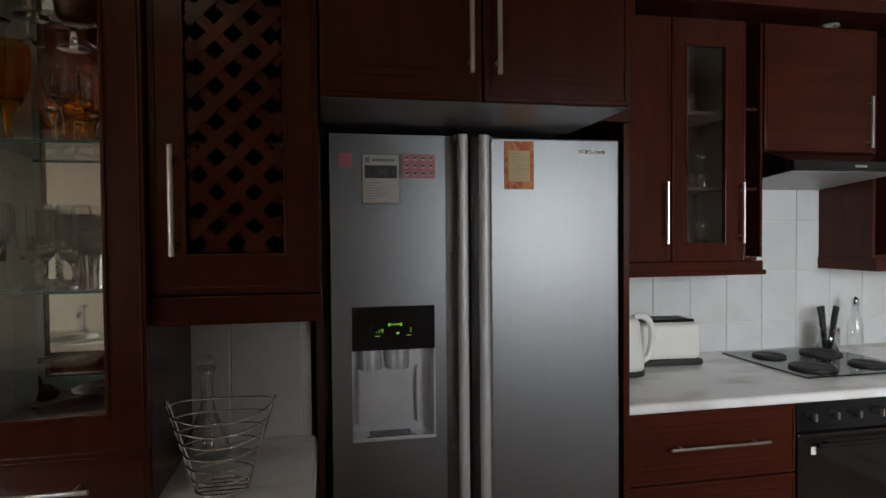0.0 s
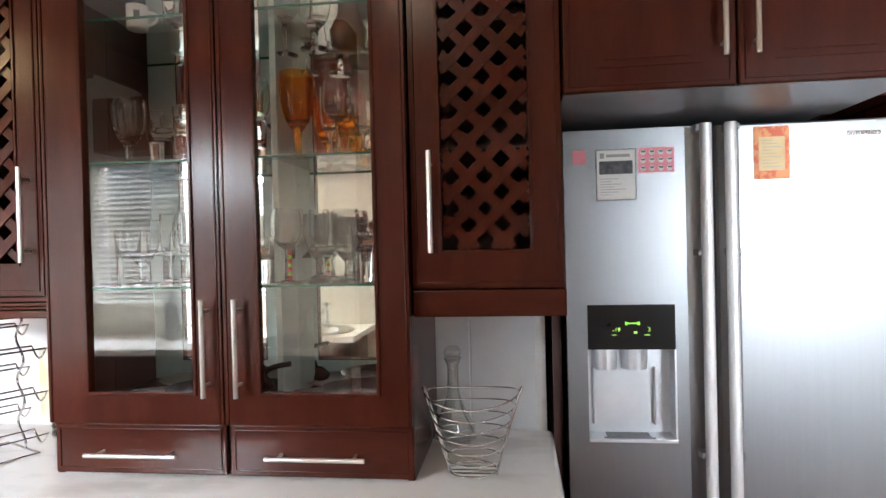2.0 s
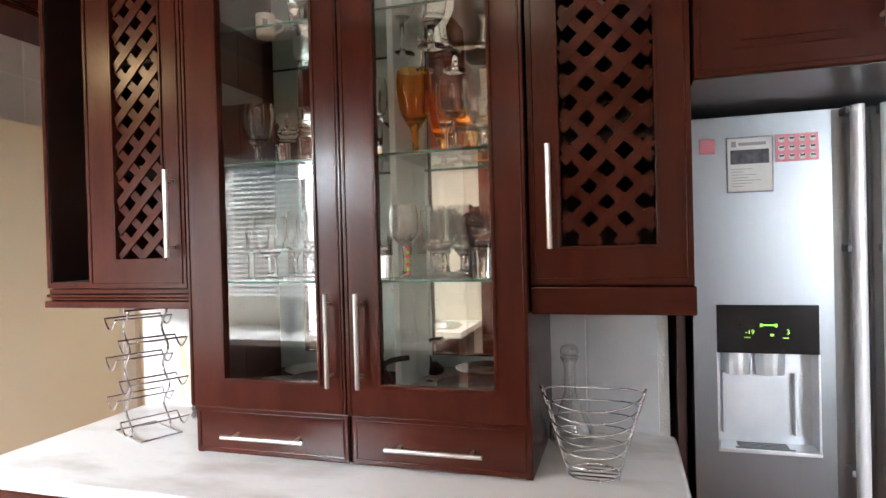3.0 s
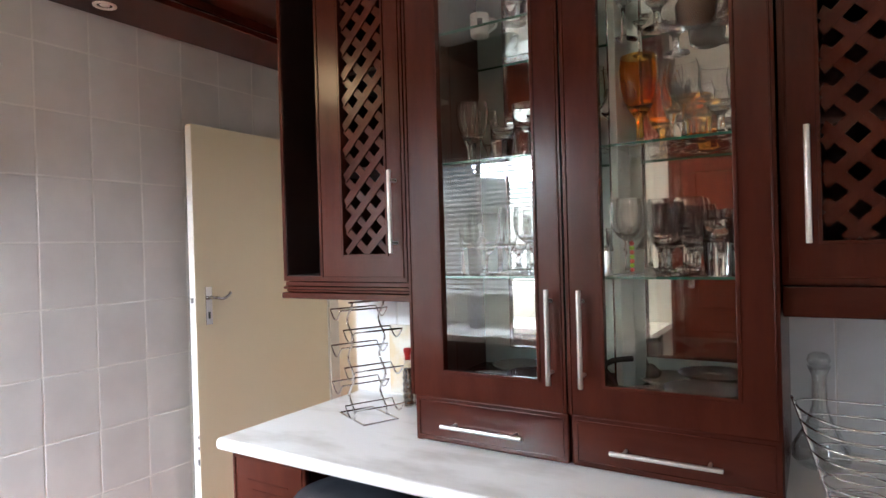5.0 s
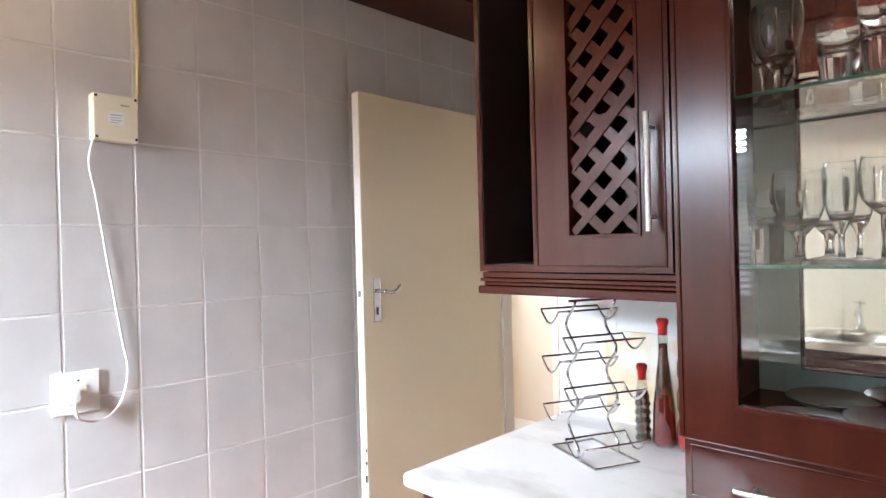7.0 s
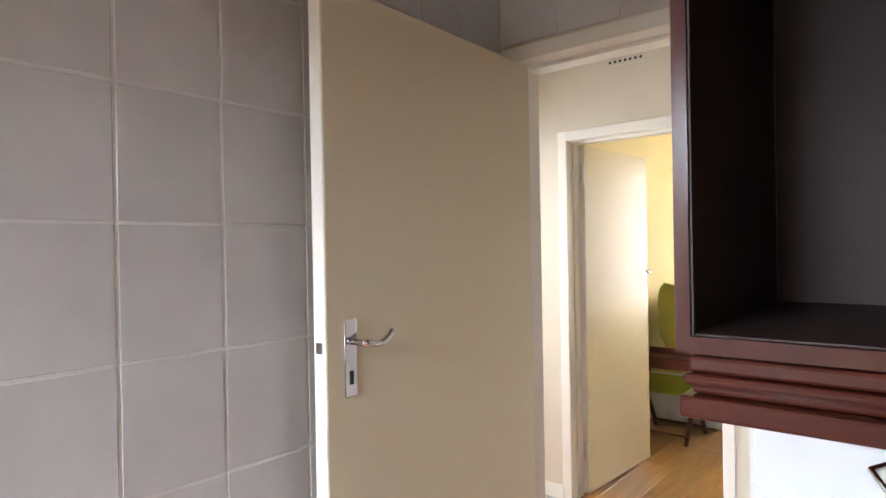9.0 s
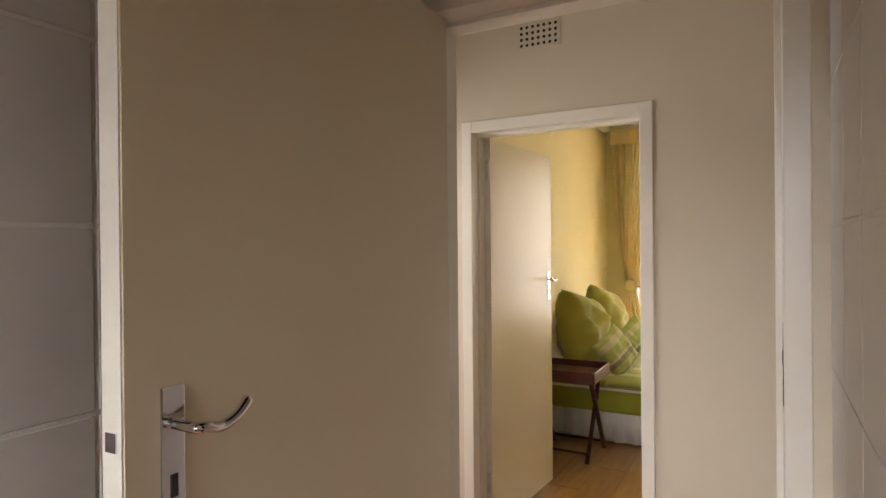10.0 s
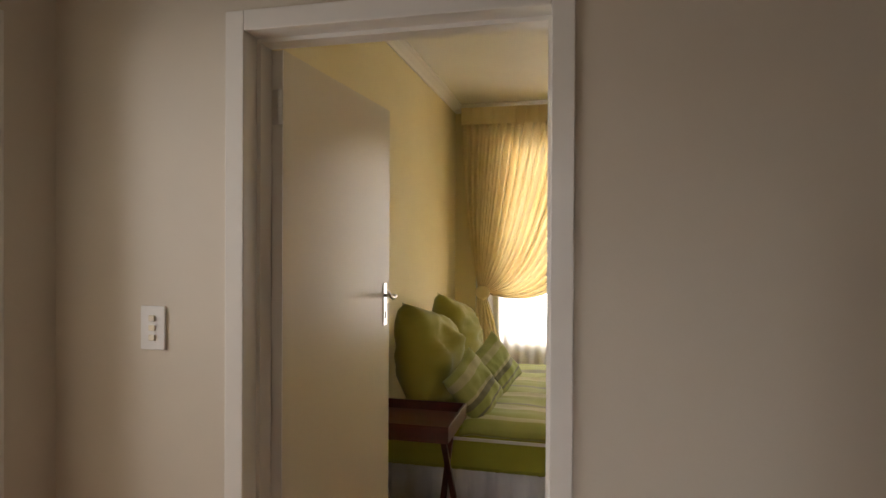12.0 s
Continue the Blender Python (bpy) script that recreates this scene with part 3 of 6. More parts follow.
# base cabinets under the left worktop, with a knee space
t = thing("worktop", "white marbled laminate worktop with a rounded front", "worktop")
part("slab", box(bmesh.new(), 1.182, 3.016, 2.676, 3.362, 0.864, 0.9, bevel=0.013, segments=5), MARBLE, t)
part("core", boxes((1.202, 3.011, 2.706, 3.357, 0.8625, 0.8638)), DARK_BOARD, t, "brown chipboard underside")
t = thing("base_cabinet", "red mahogany base cabinet under the worktop", "cabinet", group="base cabinets")
part("body", boxes((1.215, 1.52, 2.735, 3.36, 0.0, 0.862)), MAHOGANY, t)
d = board_front(t, "door", 1.215, 1.52, 0.10, 0.858, 2.712, MAHOGANY, grooves=((0.075, 0.028), (0.075, 0.028)), inset=0.07)
part("plinth", boxes((1.23, 1.52, 2.75, 2.76, 0.0, 0.095)), DARK_BOARD, t)
t = thing("base_cabinet", "red mahogany base cabinet under the worktop", "cabinet", group="base cabinets")
part("body", boxes((2.35, 3.014, 2.735, 3.36, 0.0, 0.862)), MAHOGANY, t)
for x0, x1 in ((2.352, 2.68), (2.684, 3.012)):
    board_front(t, "door", x0, x1, 0.10, 0.858, 2.712, MAHOGANY, grooves=((0.075, 0.028), (0.075, 0.028)), inset=0.07)
t = thing("knee_space_back", "dark board behind the knee space", "panel")
part("board", boxes((1.522, 2.348, 3.30, 3.318, 0.0, 0.862)), DARK_BOARD, t)
SEAT = material("black_leatherette", (0.018, 0.020, 0.026), 0.45, second=(0.03, 0.032, 0.04), scale=18, bump=0.1, bump_scale=120)
t = thing("bar_stool", "black padded stool pushed under the worktop", "stool", Matrix.Translation((1.70, 2.70, 0)))
part("seat", lathe(bmesh.new(), [(0.02, 0.76), (0.15, 0.762), (0.168, 0.78), (0.168, 0.80), (0.15, 0.822), (0.08, 0.832), (0.005, 0.834)], 32), SEAT, t, smooth=True)
part("pole", lathe(bmesh.new(), [(0.022, 0.03), (0.022, 0.76)], 16), CHROME, t, smooth=True)
part("foot_ring", tube(bmesh.new(), [(0.14 * math.cos(a * 0.2618), 0.14 * math.sin(a * 0.2618), 0.3) for a in range(24)], 0.009, closed=True), CHROME, t, smooth=True)
part("base", lathe(bmesh.new(), [(0.19, 0.0), (0.19, 0.008), (0.14, 0.02), (0.03, 0.035)], 32), CHROME, t, smooth=True)

# right run: worktop, drawers, oven, hob
t = thing("worktop", "white marbled laminate worktop beside the fridge", "worktop")
part("slab", box(bmesh.new(), 4.008, 6.40, 3.416, 4.19, 0.864, 0.9, bevel=0.013, segments=5), MARBLE, t)
part("core", boxes((4.028, 6.3950000000000005, 3.4459999999999997, 4.1850000000000005, 0.8625, 0.8638)), DARK_BOARD, t, "brown chipboard underside")
t = thing("drawer_unit", "red mahogany drawer unit under the worktop", "cabinet", group="base cabinets")
part("body", boxes((4.01, 4.735, 3.47, 4.19, 0.0, 0.862)), MAHOGANY_FLAT, t)
for z0, z1 in ((0.605, 0.855), (0.345, 0.60), (0.09, 0.34)):
    d = board_front(t, "drawer", 4.012, 4.733, z0, z1, 3.447, MAHOGANY_FLAT, grooves=((0.05, 0.02), (0.05, 0.02)), inset=0.09)
    bar_handle(d, (4.21, 3.447, (z0 + z1) / 2 + 0.005), (4.60, 3.447, (z0 + z1) / 2 + 0.005), (0, -0.034, 0), 0.0055)
t = thing("base_cabinet", "red mahogany base cabinet beyond the oven", "cabinet", group="base cabinets")
part("body", boxes((5.36, 6.39, 3.47, 4.19, 0.0, 0.862)), MAHOGANY, t)
board_front(t, "door", 5.362, 5.87, 0.10, 0.858, 3.447, MAHOGANY)
board_front(t, "door", 5.875, 6.388, 0.10, 0.858, 3.447, MAHOGANY)
OVEN_GLASS = material("oven_glass", (0.012, 0.010, 0.010), 0.08, second=(0.016, 0.013, 0.012), scale=5)
LABEL_WHITE = material("white_print", (0.75, 0.75, 0.74), 0.5)
t = thing("oven", "black built-in oven with round knobs and a glass door", "oven")
part("body", boxes((4.745, 5.352, 3.48, 4.1, 0.1, 0.86)), BLACK_MATT, t)
part("control_panel", boxes((4.745, 5.352, 3.455, 3.48, 0.745, 0.86), bevel=0.003), BLACK, t)
d = part("door", boxes((4.745, 5.352, 3.45, 3.48, 0.22, 0.738), bevel=0.004), OVEN_GLASS, t)
part("sticker", boxes((4.80, 4.822, 3.4485, 3.4495, 0.66, 0.69)), LABEL_WHITE, d)
bar_handle(d, (4.80, 3.45, 0.705), (5.30, 3.45, 0.705), (0, -0.035, 0), 0.008, BLACK)
for k in range(6):
    x = 4.80 + 0.098 * k
    kn = part("knob", lathe(bmesh.new(), [(0.018, 0.0), (0.018, 0.004), (0.015, 0.008), (0.013, 0.024), (0.011, 0.026), (0.002, 0.026)], 20), BLACK_MATT, t, smooth=False)
    kn.matrix_world = pose(x, 3.455, 0.805, 90)
    part("grip", boxes((-0.0035, 0.0035, -0.014, 0.014, 0.0262, 0.034), bevel=0.001), NICKEL, kn, "silver knob grip")
t = thing("hob", "black glass hob with four solid plates", "hob")
part("tray", boxes((4.92, 5.50, 3.60, 4.12, 0.9005, 0.907), bevel=0.002), BLACK, t)
for x, y, r in ((5.07, 3.735, 0.09), (5.07, 3.985, 0.072), (5.35, 3.735, 0.072), (5.35, 3.985, 0.09)):
    part("hotplate", lathe(bmesh.new(), [(r, 0.907), (r, 0.915), (r - 0.006, 0.919), (r * 0.45, 0.919), (r * 0.42, 0.916), (0.002, 0.916)], 36, (x, y, 0)), BLACK_MATT, t, smooth=False)

# right wall cabinets, hood
t = thing("wall_cabinet", "dark mahogany wall cabinet with solid and glazed doors", "cabinet", group="wall cabinets by the hob")
carcass(t, 4.05, 4.845, 3.885, 4.19, 1.362, TOP)
d = board_front(t, "door", 4.052, 4.488, 1.365, TOP - 0.005, 3.862, MAHOGANY, grooves=((0.075, 0.022), (0.075, 0.022)))
bar_handle(d, (4.455, 3.862, 1.44), (4.455, 3.862, 1.70), (0, -0.032, 0))
d = glazed_door(t, 4.492, 4.845, 1.365, TOP - 0.005, 4.561, 4.745, 1.441, 2.28, 3.862)
bar_handle(d, (4.815, 3.862, 1.44), (4.815, 3.862, 1.70), (0, -0.032, 0))
for z in (1.67, 2.0):
    part("shelf", boxes((4.07, 4.828, 3.92, 4.18, z, z + 0.016)), DARK_BOARD, t)
part("end_panel", boxes((4.925, 4.937, 3.872, 4.19, 1.376, TOP)), MAHOGANY, t)
for z in (1.3635, 1.67, 2.02):
    part("end_shelf", boxes((4.847, 4.9245, 3.89, 4.19, z, z + 0.012)), MAHOGANY_FLAT, t)
part("pelmet", boxes((4.05, 4.94, 3.868, 4.19, 1.305, 1.3615), (4.05, 4.947, 3.855, 4.19, 1.30, 1.322), bevel=0.004), MAHOGANY_FLAT, t)
t = thing("wall_cabinet", "dark mahogany lift-up cabinet above the cooker hood", "cabinet", group="wall cabinets by the hob")
part("body", boxes((4.94, 5.52, 3.885, 4.19, 1.84, TOP)), MAHOGANY_FLAT, t)
d = board_front(t, "door", 4.94, 5.52, 1.842, TOP - 0.005, 3.862, MAHOGANY_FLAT, grooves=(None, None))
bar_handle(d, (5.47, 3.862, 1.86), (5.47, 3.862, 2.09), (0, -0.032, 0))
t = thing("wall_cabinet", "dark mahogany wall cabinet with an open end shelf", "cabinet", group="wall cabinets by the hob")
part("end_panel", boxes((5.53, 5.545, 3.885, 4.19, 1.362, TOP)), MAHOGANY, t)
part("end_shelf", boxes((5.545, 5.66, 3.885, 4.19, 1.362, 1.376)), MAHOGANY, t)
part("body", boxes((5.66, 6.40, 3.885, 4.19, 1.362, TOP)), MAHOGANY, t)
part("pelmet", boxes((5.522, 6.40, 3.855, 4.19, 1.30, 1.361), bevel=0.004), MAHOGANY_FLAT, t)
board_front(t, "door", 5.662, 6.40, 1.365, TOP - 0.005, 3.862, MAHOGANY)
HOOD_METAL = material("hood_filter", (0.42, 0.42, 0.41), 0.45, 0.3, second=(0.36, 0.36, 0.35), scale=30)
t = thing("cooker_hood", "slim black cooker hood with a pale underside", "cooker hood")
bm = bmesh.new()
prof = ((4.19, 1.70), (4.19, 1.838), (3.87, 1.838), (3.70, 1.78), (3.70, 1.745))
va = [bm.verts.new((4.945, y, z)) for y, z in prof]
vb = [bm.verts.new((5.515, y, z)) for y, z in prof]
bm.faces.new(va), bm.faces.new(vb[::-1])
for k in range(5):
    bm.faces.new((va[k], va[(k + 1) % 5], vb[(k + 1) % 5], vb[k]))
part("body", bm, BLACK, t)
part("filter", boxes((4.95, 5.51, -0.23, 0.23, -0.002, 0.0)), HOOD_METAL, t, "pale grey metal filter").matrix_world = pose(0, 3.947, 1.719, -5.25)
part("light_switch", boxes((5.24, 5.30, 3.696, 3.70, 1.755, 1.765)), NICKEL, t)
# ---- fridge ----
PINK = material("pink_paper", (0.80, 0.30, 0.34), 0.6, second=(0.74, 0.26, 0.30), scale=20)
PAPER = material("white_paper", (0.78, 0.78, 0.75), 0.6, second=(0.74, 0.74, 0.70), scale=15)
INK = material("dark_print", (0.05, 0.05, 0.06), 0.6, second=(0.12, 0.12, 0.13), scale=60)
GREY_INK = material("grey_print", (0.35, 0.35, 0.35), 0.6)
ORANGE_PAPER = material("orange_paper", (0.62, 0.13, 0.06), 0.6, second=(0.70, 0.30, 0.12), scale=45, contrast=(0.45, 0.55))
CREAM_PAPER = material("cream_paper", (0.66, 0.52, 0.28), 0.6, second=(0.60, 0.44, 0.22), scale=20)
GREEN_LED = material("green_led", (0.35, 0.75, 0.10), 0.5, emission=0.7)
fr = thing("fridge", "brushed steel side-by-side fridge freezer with a water dispenser", "fridge")
part("body", boxes((3.072, 3.945, 3.365, 4.08, 0.02, 1.775)), DARK_STEEL, fr)
FX, FS = 3.297, 3.466
L0, L1 = 3.060, FS - 0.006
D0, D1, DZ0, DZ1, DP = 3.118, 3.360, 0.895, 1.152, 1.28
bm = bmesh.new()
for r in ((L0, D0, FX, 3.36, 0.06, 1.778), (D1, L1, FX, 3.36, 0.06, 1.778), (D0, D1, FX, 3.36, 0.06, DZ0), (D0, D1, FX, 3.36, DP, 1.778)):
    box(bm, *r)
bmesh.ops.remove_doubles(bm, verts=bm.verts, dist=1e-5)
left = part("freezer_door", bm, STEEL, fr, "brushed steel freezer door")
part("fridge_door", boxes((FS + 0.006, 3.952, FX, 3.36, 0.06, 1.778), bevel=0.006), STEEL, fr, "brushed steel fridge door")
disp = part("dispenser", boxes((D0, D1, FX - 0.003, 3.35, DZ1, DP), bevel=0.002), BLACK, left, "black display panel")
LIGHT_STEEL = material("dispenser_metal", (0.64, 0.66, 0.68), 0.38, 0.6, second=(0.55, 0.57, 0.60), scale=8)
for x in (D0 - 0.001, D1 - 0.004):
    part("recess_side", boxes((x, x + 0.005, FX - 0.002, 3.358, DZ0, DZ1)), LIGHT_STEEL, left, "steel side of the dispenser niche")
part("recess_back", boxes((D0, D1, 3.3585, 3.3605, DZ0, DZ1)), LIGHT_STEEL, left, "steel back of the dispenser niche")
for x in (D0 + 0.016, D1 - 0.05):
    part("recess_rib", boxes((x, x + 0.008, 3.335, 3.3585, DZ0 + 0.03, DZ1 - 0.06), bevel=0.002), LIGHT_STEEL, left)
part("drip_tray", boxes((D0 - 0.001, D1 + 0.001, FX - 0.010, 3.358, DZ0 - 0.006, DZ0 + 0.004), bevel=0.002), LIGHT_STEEL, left, "steel drip tray")
part("nozzle", lathe(bmesh.new(), [(0.034, 0.0), (0.036, 0.02), (0.036, 0.062)], 20, (3.172, 3.352, DZ1 - 0.064)), LIGHT_STEEL, left, smooth=False)
part("nozzle", lathe(bmesh.new(), [(0.034, 0.0), (0.036, 0.02), (0.036, 0.062)], 20, (3.256, 3.352, DZ1 - 0.064)), LIGHT_STEEL, left, smooth=False)
part("drip_grille", boxes((D0 + 0.04, D1 - 0.06, FX - 0.004, FX - 0.001, DZ0 + 0.0045, DZ0 + 0.008), *[(D0 + 0.05, D1 - 0.07, FX + 0.008 + 0.012 * k, FX + 0.012 + 0.012 * k, DZ0 + 0.0045, DZ0 + 0.007) for k in range(4)]), DARK_STEEL, left)


def text(body, size, mat, parent, m, name="text"):
    cu = bpy.data.curves.new(name, "FONT")
    cu.body, cu.size, cu.align_x, cu.align_y, cu.extrude = body, size, "CENTER", "CENTER", 0.0002
    tmp = bpy.data.objects.new(name, cu)
    scene.collection.objects.link(tmp)
    dg = bpy.context.evaluated_depsgraph_get()
    me = bpy.data.meshes.new_from_object(tmp.evaluated_get(dg))
    bpy.data.objects.remove(tmp)
    me.materials.clear()
    me.materials.append(mat)
    ob = new(name, me)
    ob.parent = parent
    ob.matrix_world = m
    return ob


text("-19", 0.017, GREEN_LED, disp, pose(3.198, FX - 0.0035, 1.208, 90), "display_digits")
text("3", 0.018, GREEN_LED, disp, pose(3.288, FX - 0.0035, 1.209, 90), "display_digits")
part("display_icons", boxes((3.223, 3.262, FX - 0.0036, FX - 0.003, 1.225, 1.229), (3.222, 3.229, FX - 0.0036, FX - 0.003, 1.222, 1.231), (3.256, 3.263, FX - 0.0036, FX - 0.003, 1.222, 1.231),
                            (3.185, 3.199, FX - 0.0036, FX - 0.003, 1.193, 1.195), (3.276, 3.290, FX - 0.0036, FX - 0.003, 1.193, 1.195), (3.246, 3.255, FX - 0.0036, FX - 0.003, 1.198, 1.204)), GREEN_LED, disp)
HANDLE_STEEL = material("satin_aluminium", (0.68, 0.69, 0.70), 0.42, 0.45, second=(0.64, 0.65, 0.66), scale=5, stretch=(20, 20, 1))
for x, par in ((3.436, left), (3.500, fr)):
    bm = rod(bmesh.new(), (x, FX - 0.052, 0.30), (x, FX - 0.052, 1.774), 0.0155, 24)
    h = part("handle", bm, HANDLE_STEEL, fr, "long tubular steel handle", smooth=False)
    for z in (0.33, 0.868, 1.425, 1.765):
        br = box(bmesh.new(), x - 0.008 - (0.018 if x < FS else 0), x + 0.008 + (0.018 if x > FS else 0), FX - 0.05, FX + 0.002, z - 0.010, z + 0.010, bevel=0.004)
        part("bracket", br, DARK_STEEL, h)
for x0, x1 in ((3.395, 3.452), (3.482, 3.538)):
    bm = bmesh.new()
    n = 10
    ra, rb = [], []
    for k in range(n + 1):
        a = k / n
        y = FX - 0.0005 - 0.010 * math.sin(math.pi * a)
        ra.append(bm.verts.new((x0 + (x1 - x0) * a, y, 0.07)))
        rb.append(bm.verts.new((x0 + (x1 - x0) * a, y, 1.774)))
    for k in range(n):
        bm.faces.new((ra[k], ra[k + 1], rb[k + 1], rb[k]))
    part("door_rib", bm, STEEL, fr, smooth=True)
part("badge", boxes(*[(3.818 + 0.0125 * k, 3.827 + 0.0125 * k, FX - 0.002, FX - 0.0003, 1.733, 1.744) for k in range(7)]), CHROME, fr, "row of small plain chrome bars")
part("top_cap", boxes((3.075, 3.944, 3.365, 3.42, 1.7755, 1.788), bevel=0.003), DARK_STEEL, fr)
YM = FX - 0.0024


def magnet(name, label, x0, x1, z0, z1, mat):
    t = thing(name, label, "magnet")
    part("sheet", boxes((x0, x1, YM, FX - 0.0004, z0, z1)), mat, t)
    return t


magnet("fridge_magnet", "small square pink magnet on the freezer door", 3.086, 3.123, 1.682, 1.722, PINK)
t = magnet("notice_card", "white printed notice with a dark picture on the freezer door", 3.150, 3.262, 1.576, 1.722, INK)
part("paper", boxes((3.153, 3.259, YM - 0.001, YM - 0.0004, 1.579, 1.719)), PAPER, t)
part("picture", boxes((3.160, 3.252, YM - 0.0016, YM - 0.0011, 1.651, 1.688)), INK, t, "dark photograph")
part("print", boxes(*[(3.162, 3.162 + 0.03 + 0.05 * ((k * 7) % 5) / 5, YM - 0.0016, YM - 0.0011, 1.592 + 0.0075 * k, 1.5935 + 0.0075 * k) for k in range(7)], (3.180, 3.245, YM - 0.0016, YM - 0.0011, 1.699, 1.707), (3.162, 3.174, YM - 0.0016, YM - 0.0011, 1.696, 1.711)), GREY_INK, t, "rows of fine grey print")
t = magnet("sticker_sheet", "pink sheet with rows of small round stickers on the freezer door", 3.268, 3.366, 1.652, 1.722, PINK)
for r in range(3):
    for c in range(4):
        part("sticker", lathe(bmesh.new(), [(0.0078, 0.0), (0.007, 0.001)], 14), PAPER, t).matrix_world = pose(3.281 + 0.024 * c, YM - 0.0001, 1.664 + 0.0225 * r, 90)
        part("print", boxes((3.276 + 0.024 * c, 3.287 + 0.024 * c, YM - 0.0017, YM - 0.0012, 1.664 + 0.0225 * r, 1.669 + 0.0225 * r)), INK, t)
t = thing("prayer_card", "orange and cream decorated card on the fridge door", "card")
bm = bmesh.new()
pts = []
for k in range(40):
    a = k / 40
    if a < 0.25:
        p = (a * 4, 0)
    elif a < 0.5:
        p = (1, (a - 0.25) * 4)
    elif a < 0.75:
        p = (1 - (a - 0.5) * 4, 1)
    else:
        p = (0, 1 - (a - 0.75) * 4)
    w = 0.0018 * math.sin(k * 2.4)
    pts.append(bm.verts.new((3.578 + p[0] * 0.092 + w, YM, 1.622 + p[1] * 0.145 + w)))
bm.faces.new(pts)
ext = bmesh.ops.extrude_face_region(bm, geom=list(bm.faces))
bmesh.ops.translate(bm, vec=(0, 0.002, 0), verts=[v for v in ext["geom"] if isinstance(v, bmesh.types.BMVert)])
part("sheet", bm, ORANGE_PAPER, t)
part("panel", boxes((3.590, 3.658, YM - 0.0012, YM - 0.0003, 1.645, 1.738)), CREAM_PAPER, t, "cream middle with small print")
part("print", boxes(*[(3.598, 3.650 - 0.012 * (k % 3), YM - 0.0018, YM - 0.0013, 1.655 + 0.009 * k, 1.6565 + 0.009 * k) for k in range(9)]), GREY_INK, t)

# ---- on the worktops ----


def wire_basket():
    t = thing("wire_basket", "tapered chrome wire fruit basket standing empty on the worktop", "basket", Matrix.Translation((2.805, 3.005, 0.9)))
    for k in range(7):
        f = k / 6
        z, r = 0.012 + 0.182 * f, 0.058 + 0.056 * f
        bm = tube(bmesh.new(), [(r * math.cos(a * math.pi / 24), r * math.sin(a * math.pi / 24), z + 0.008 * f * math.cos(2 * a * math.pi / 24)) for a in range(48)], 0.0022 if k else 0.003, 8, True)
        part("ring", bm, CHROME, t, smooth=True)
    for k in range(5):
        y = -0.046 + 0.023 * k
        w = math.sqrt(max(0.058 ** 2 - y * y, 0))
        part("base_wire", rod(bmesh.new(), (-w, y, 0.010), (w, y, 0.010), 0.0022, 8), CHROME, t)
    for s in (-1, 1):
        pts = [(s * 0.057, -0.012, 0.004), (s * 0.086, -0.012, 0.106), (s * 0.114, -0.012, 0.196), (s * 0.119, -0.007, 0.209), (s * 0.121, 0, 0.214), (s * 0.119, 0.007, 0.209), (s * 0.114, 0.012, 0.196), (s * 0.086, 0.012, 0.106), (s * 0.057, 0.012, 0.004)]
        part("upright", tube(bmesh.new(), smooth_path(pts, 4), 0.0028, 8), CHROME, t, smooth=True)
    return t


wire_basket()
t = thing("carafe", "clear glass carafe with a stopper against the tiles", "carafe", Matrix.Translation((2.735, 3.225, 0.9)))
part("body", lathe(bmesh.new(), [(0.002, 0.001), (0.048, 0.001), (0.062, 0.02), (0.06, 0.05), (0.03, 0.105), (0.017, 0.15), (0.016, 0.22), (0.026, 0.245), (0.0235, 0.245), (0.0135, 0.22), (0.0145, 0.15), (0.027, 0.106), (0.057, 0.05), (0.058, 0.022), (0.045, 0.006), (0.002, 0.006)], 28), CLEAR, t, smooth=True)
part("stopper", lathe(bmesh.new(), [(0.002, 0.246), (0.02, 0.246), (0.026, 0.256), (0.022, 0.27), (0.012, 0.277), (0.002, 0.278)], 20), CLEAR, t, smooth=True)


def wine_rack():
    c = Vector((1.463, 3.062))
    ang = math.degrees(math.atan2(2.965 - 3.047, 1.532 - 1.359))
    t = thing("wine_rack", "chrome wire bottle rack standing empty on the worktop", "wine rack", pose(c.x, c.y, 0.9, 0, 0, ang))
    L, W = 0.094, 0.060
    part("base", tube(bmesh.new(), [(-L, -W, 0.004), (0, -W, 0.004), (L, -W, 0.004), (L, 0, 0.004), (L, W, 0.004), (0, W, 0.004), (-L, W, 0.004), (-L, 0, 0.004)], 0.0035, 8, True), CHROME, t)
    for y in (-W, W):
        pts = []
        for k in range(27):
            z = 0.004 + 0.381 * k / 26
            pts.append((0.022 * math.sin(z / 0.122 * 2 * math.pi + 0.6), y * 0.95, z))
        part("upright", tube(bmesh.new(), pts, 0.0036, 8), CHROME, t, smooth=True)
    part("top_wire", rod(bmesh.new(), (-0.002, -W, 0.383), (-0.002, W, 0.383), 0.0034, 8), CHROME, t)
    for k in range(6):
        z = 0.052 + 0.061 * k
        s = 0.052 if k % 2 == 0 else -0.052
        w, d = 0.043, 0.085
        loop = []
        for a in range(9):
            f = a / 8
            loop.append((s - w + 2 * w * f, -d, z - 0.032 * math.sin(math.pi * f)))
        loop2 = [(x, -y, zz) for x, y, zz in reversed(loop)]
        part("cradle", tube(bmesh.new(), loop + [(s + w, -d * 0.4, z), (s + w, d * 0.4, z)] + loop2 + [(s - w, d * 0.4, z), (s - w, -d * 0.4, z)], 0.0028, 8, True), CHROME, t, smooth=True)
    return t


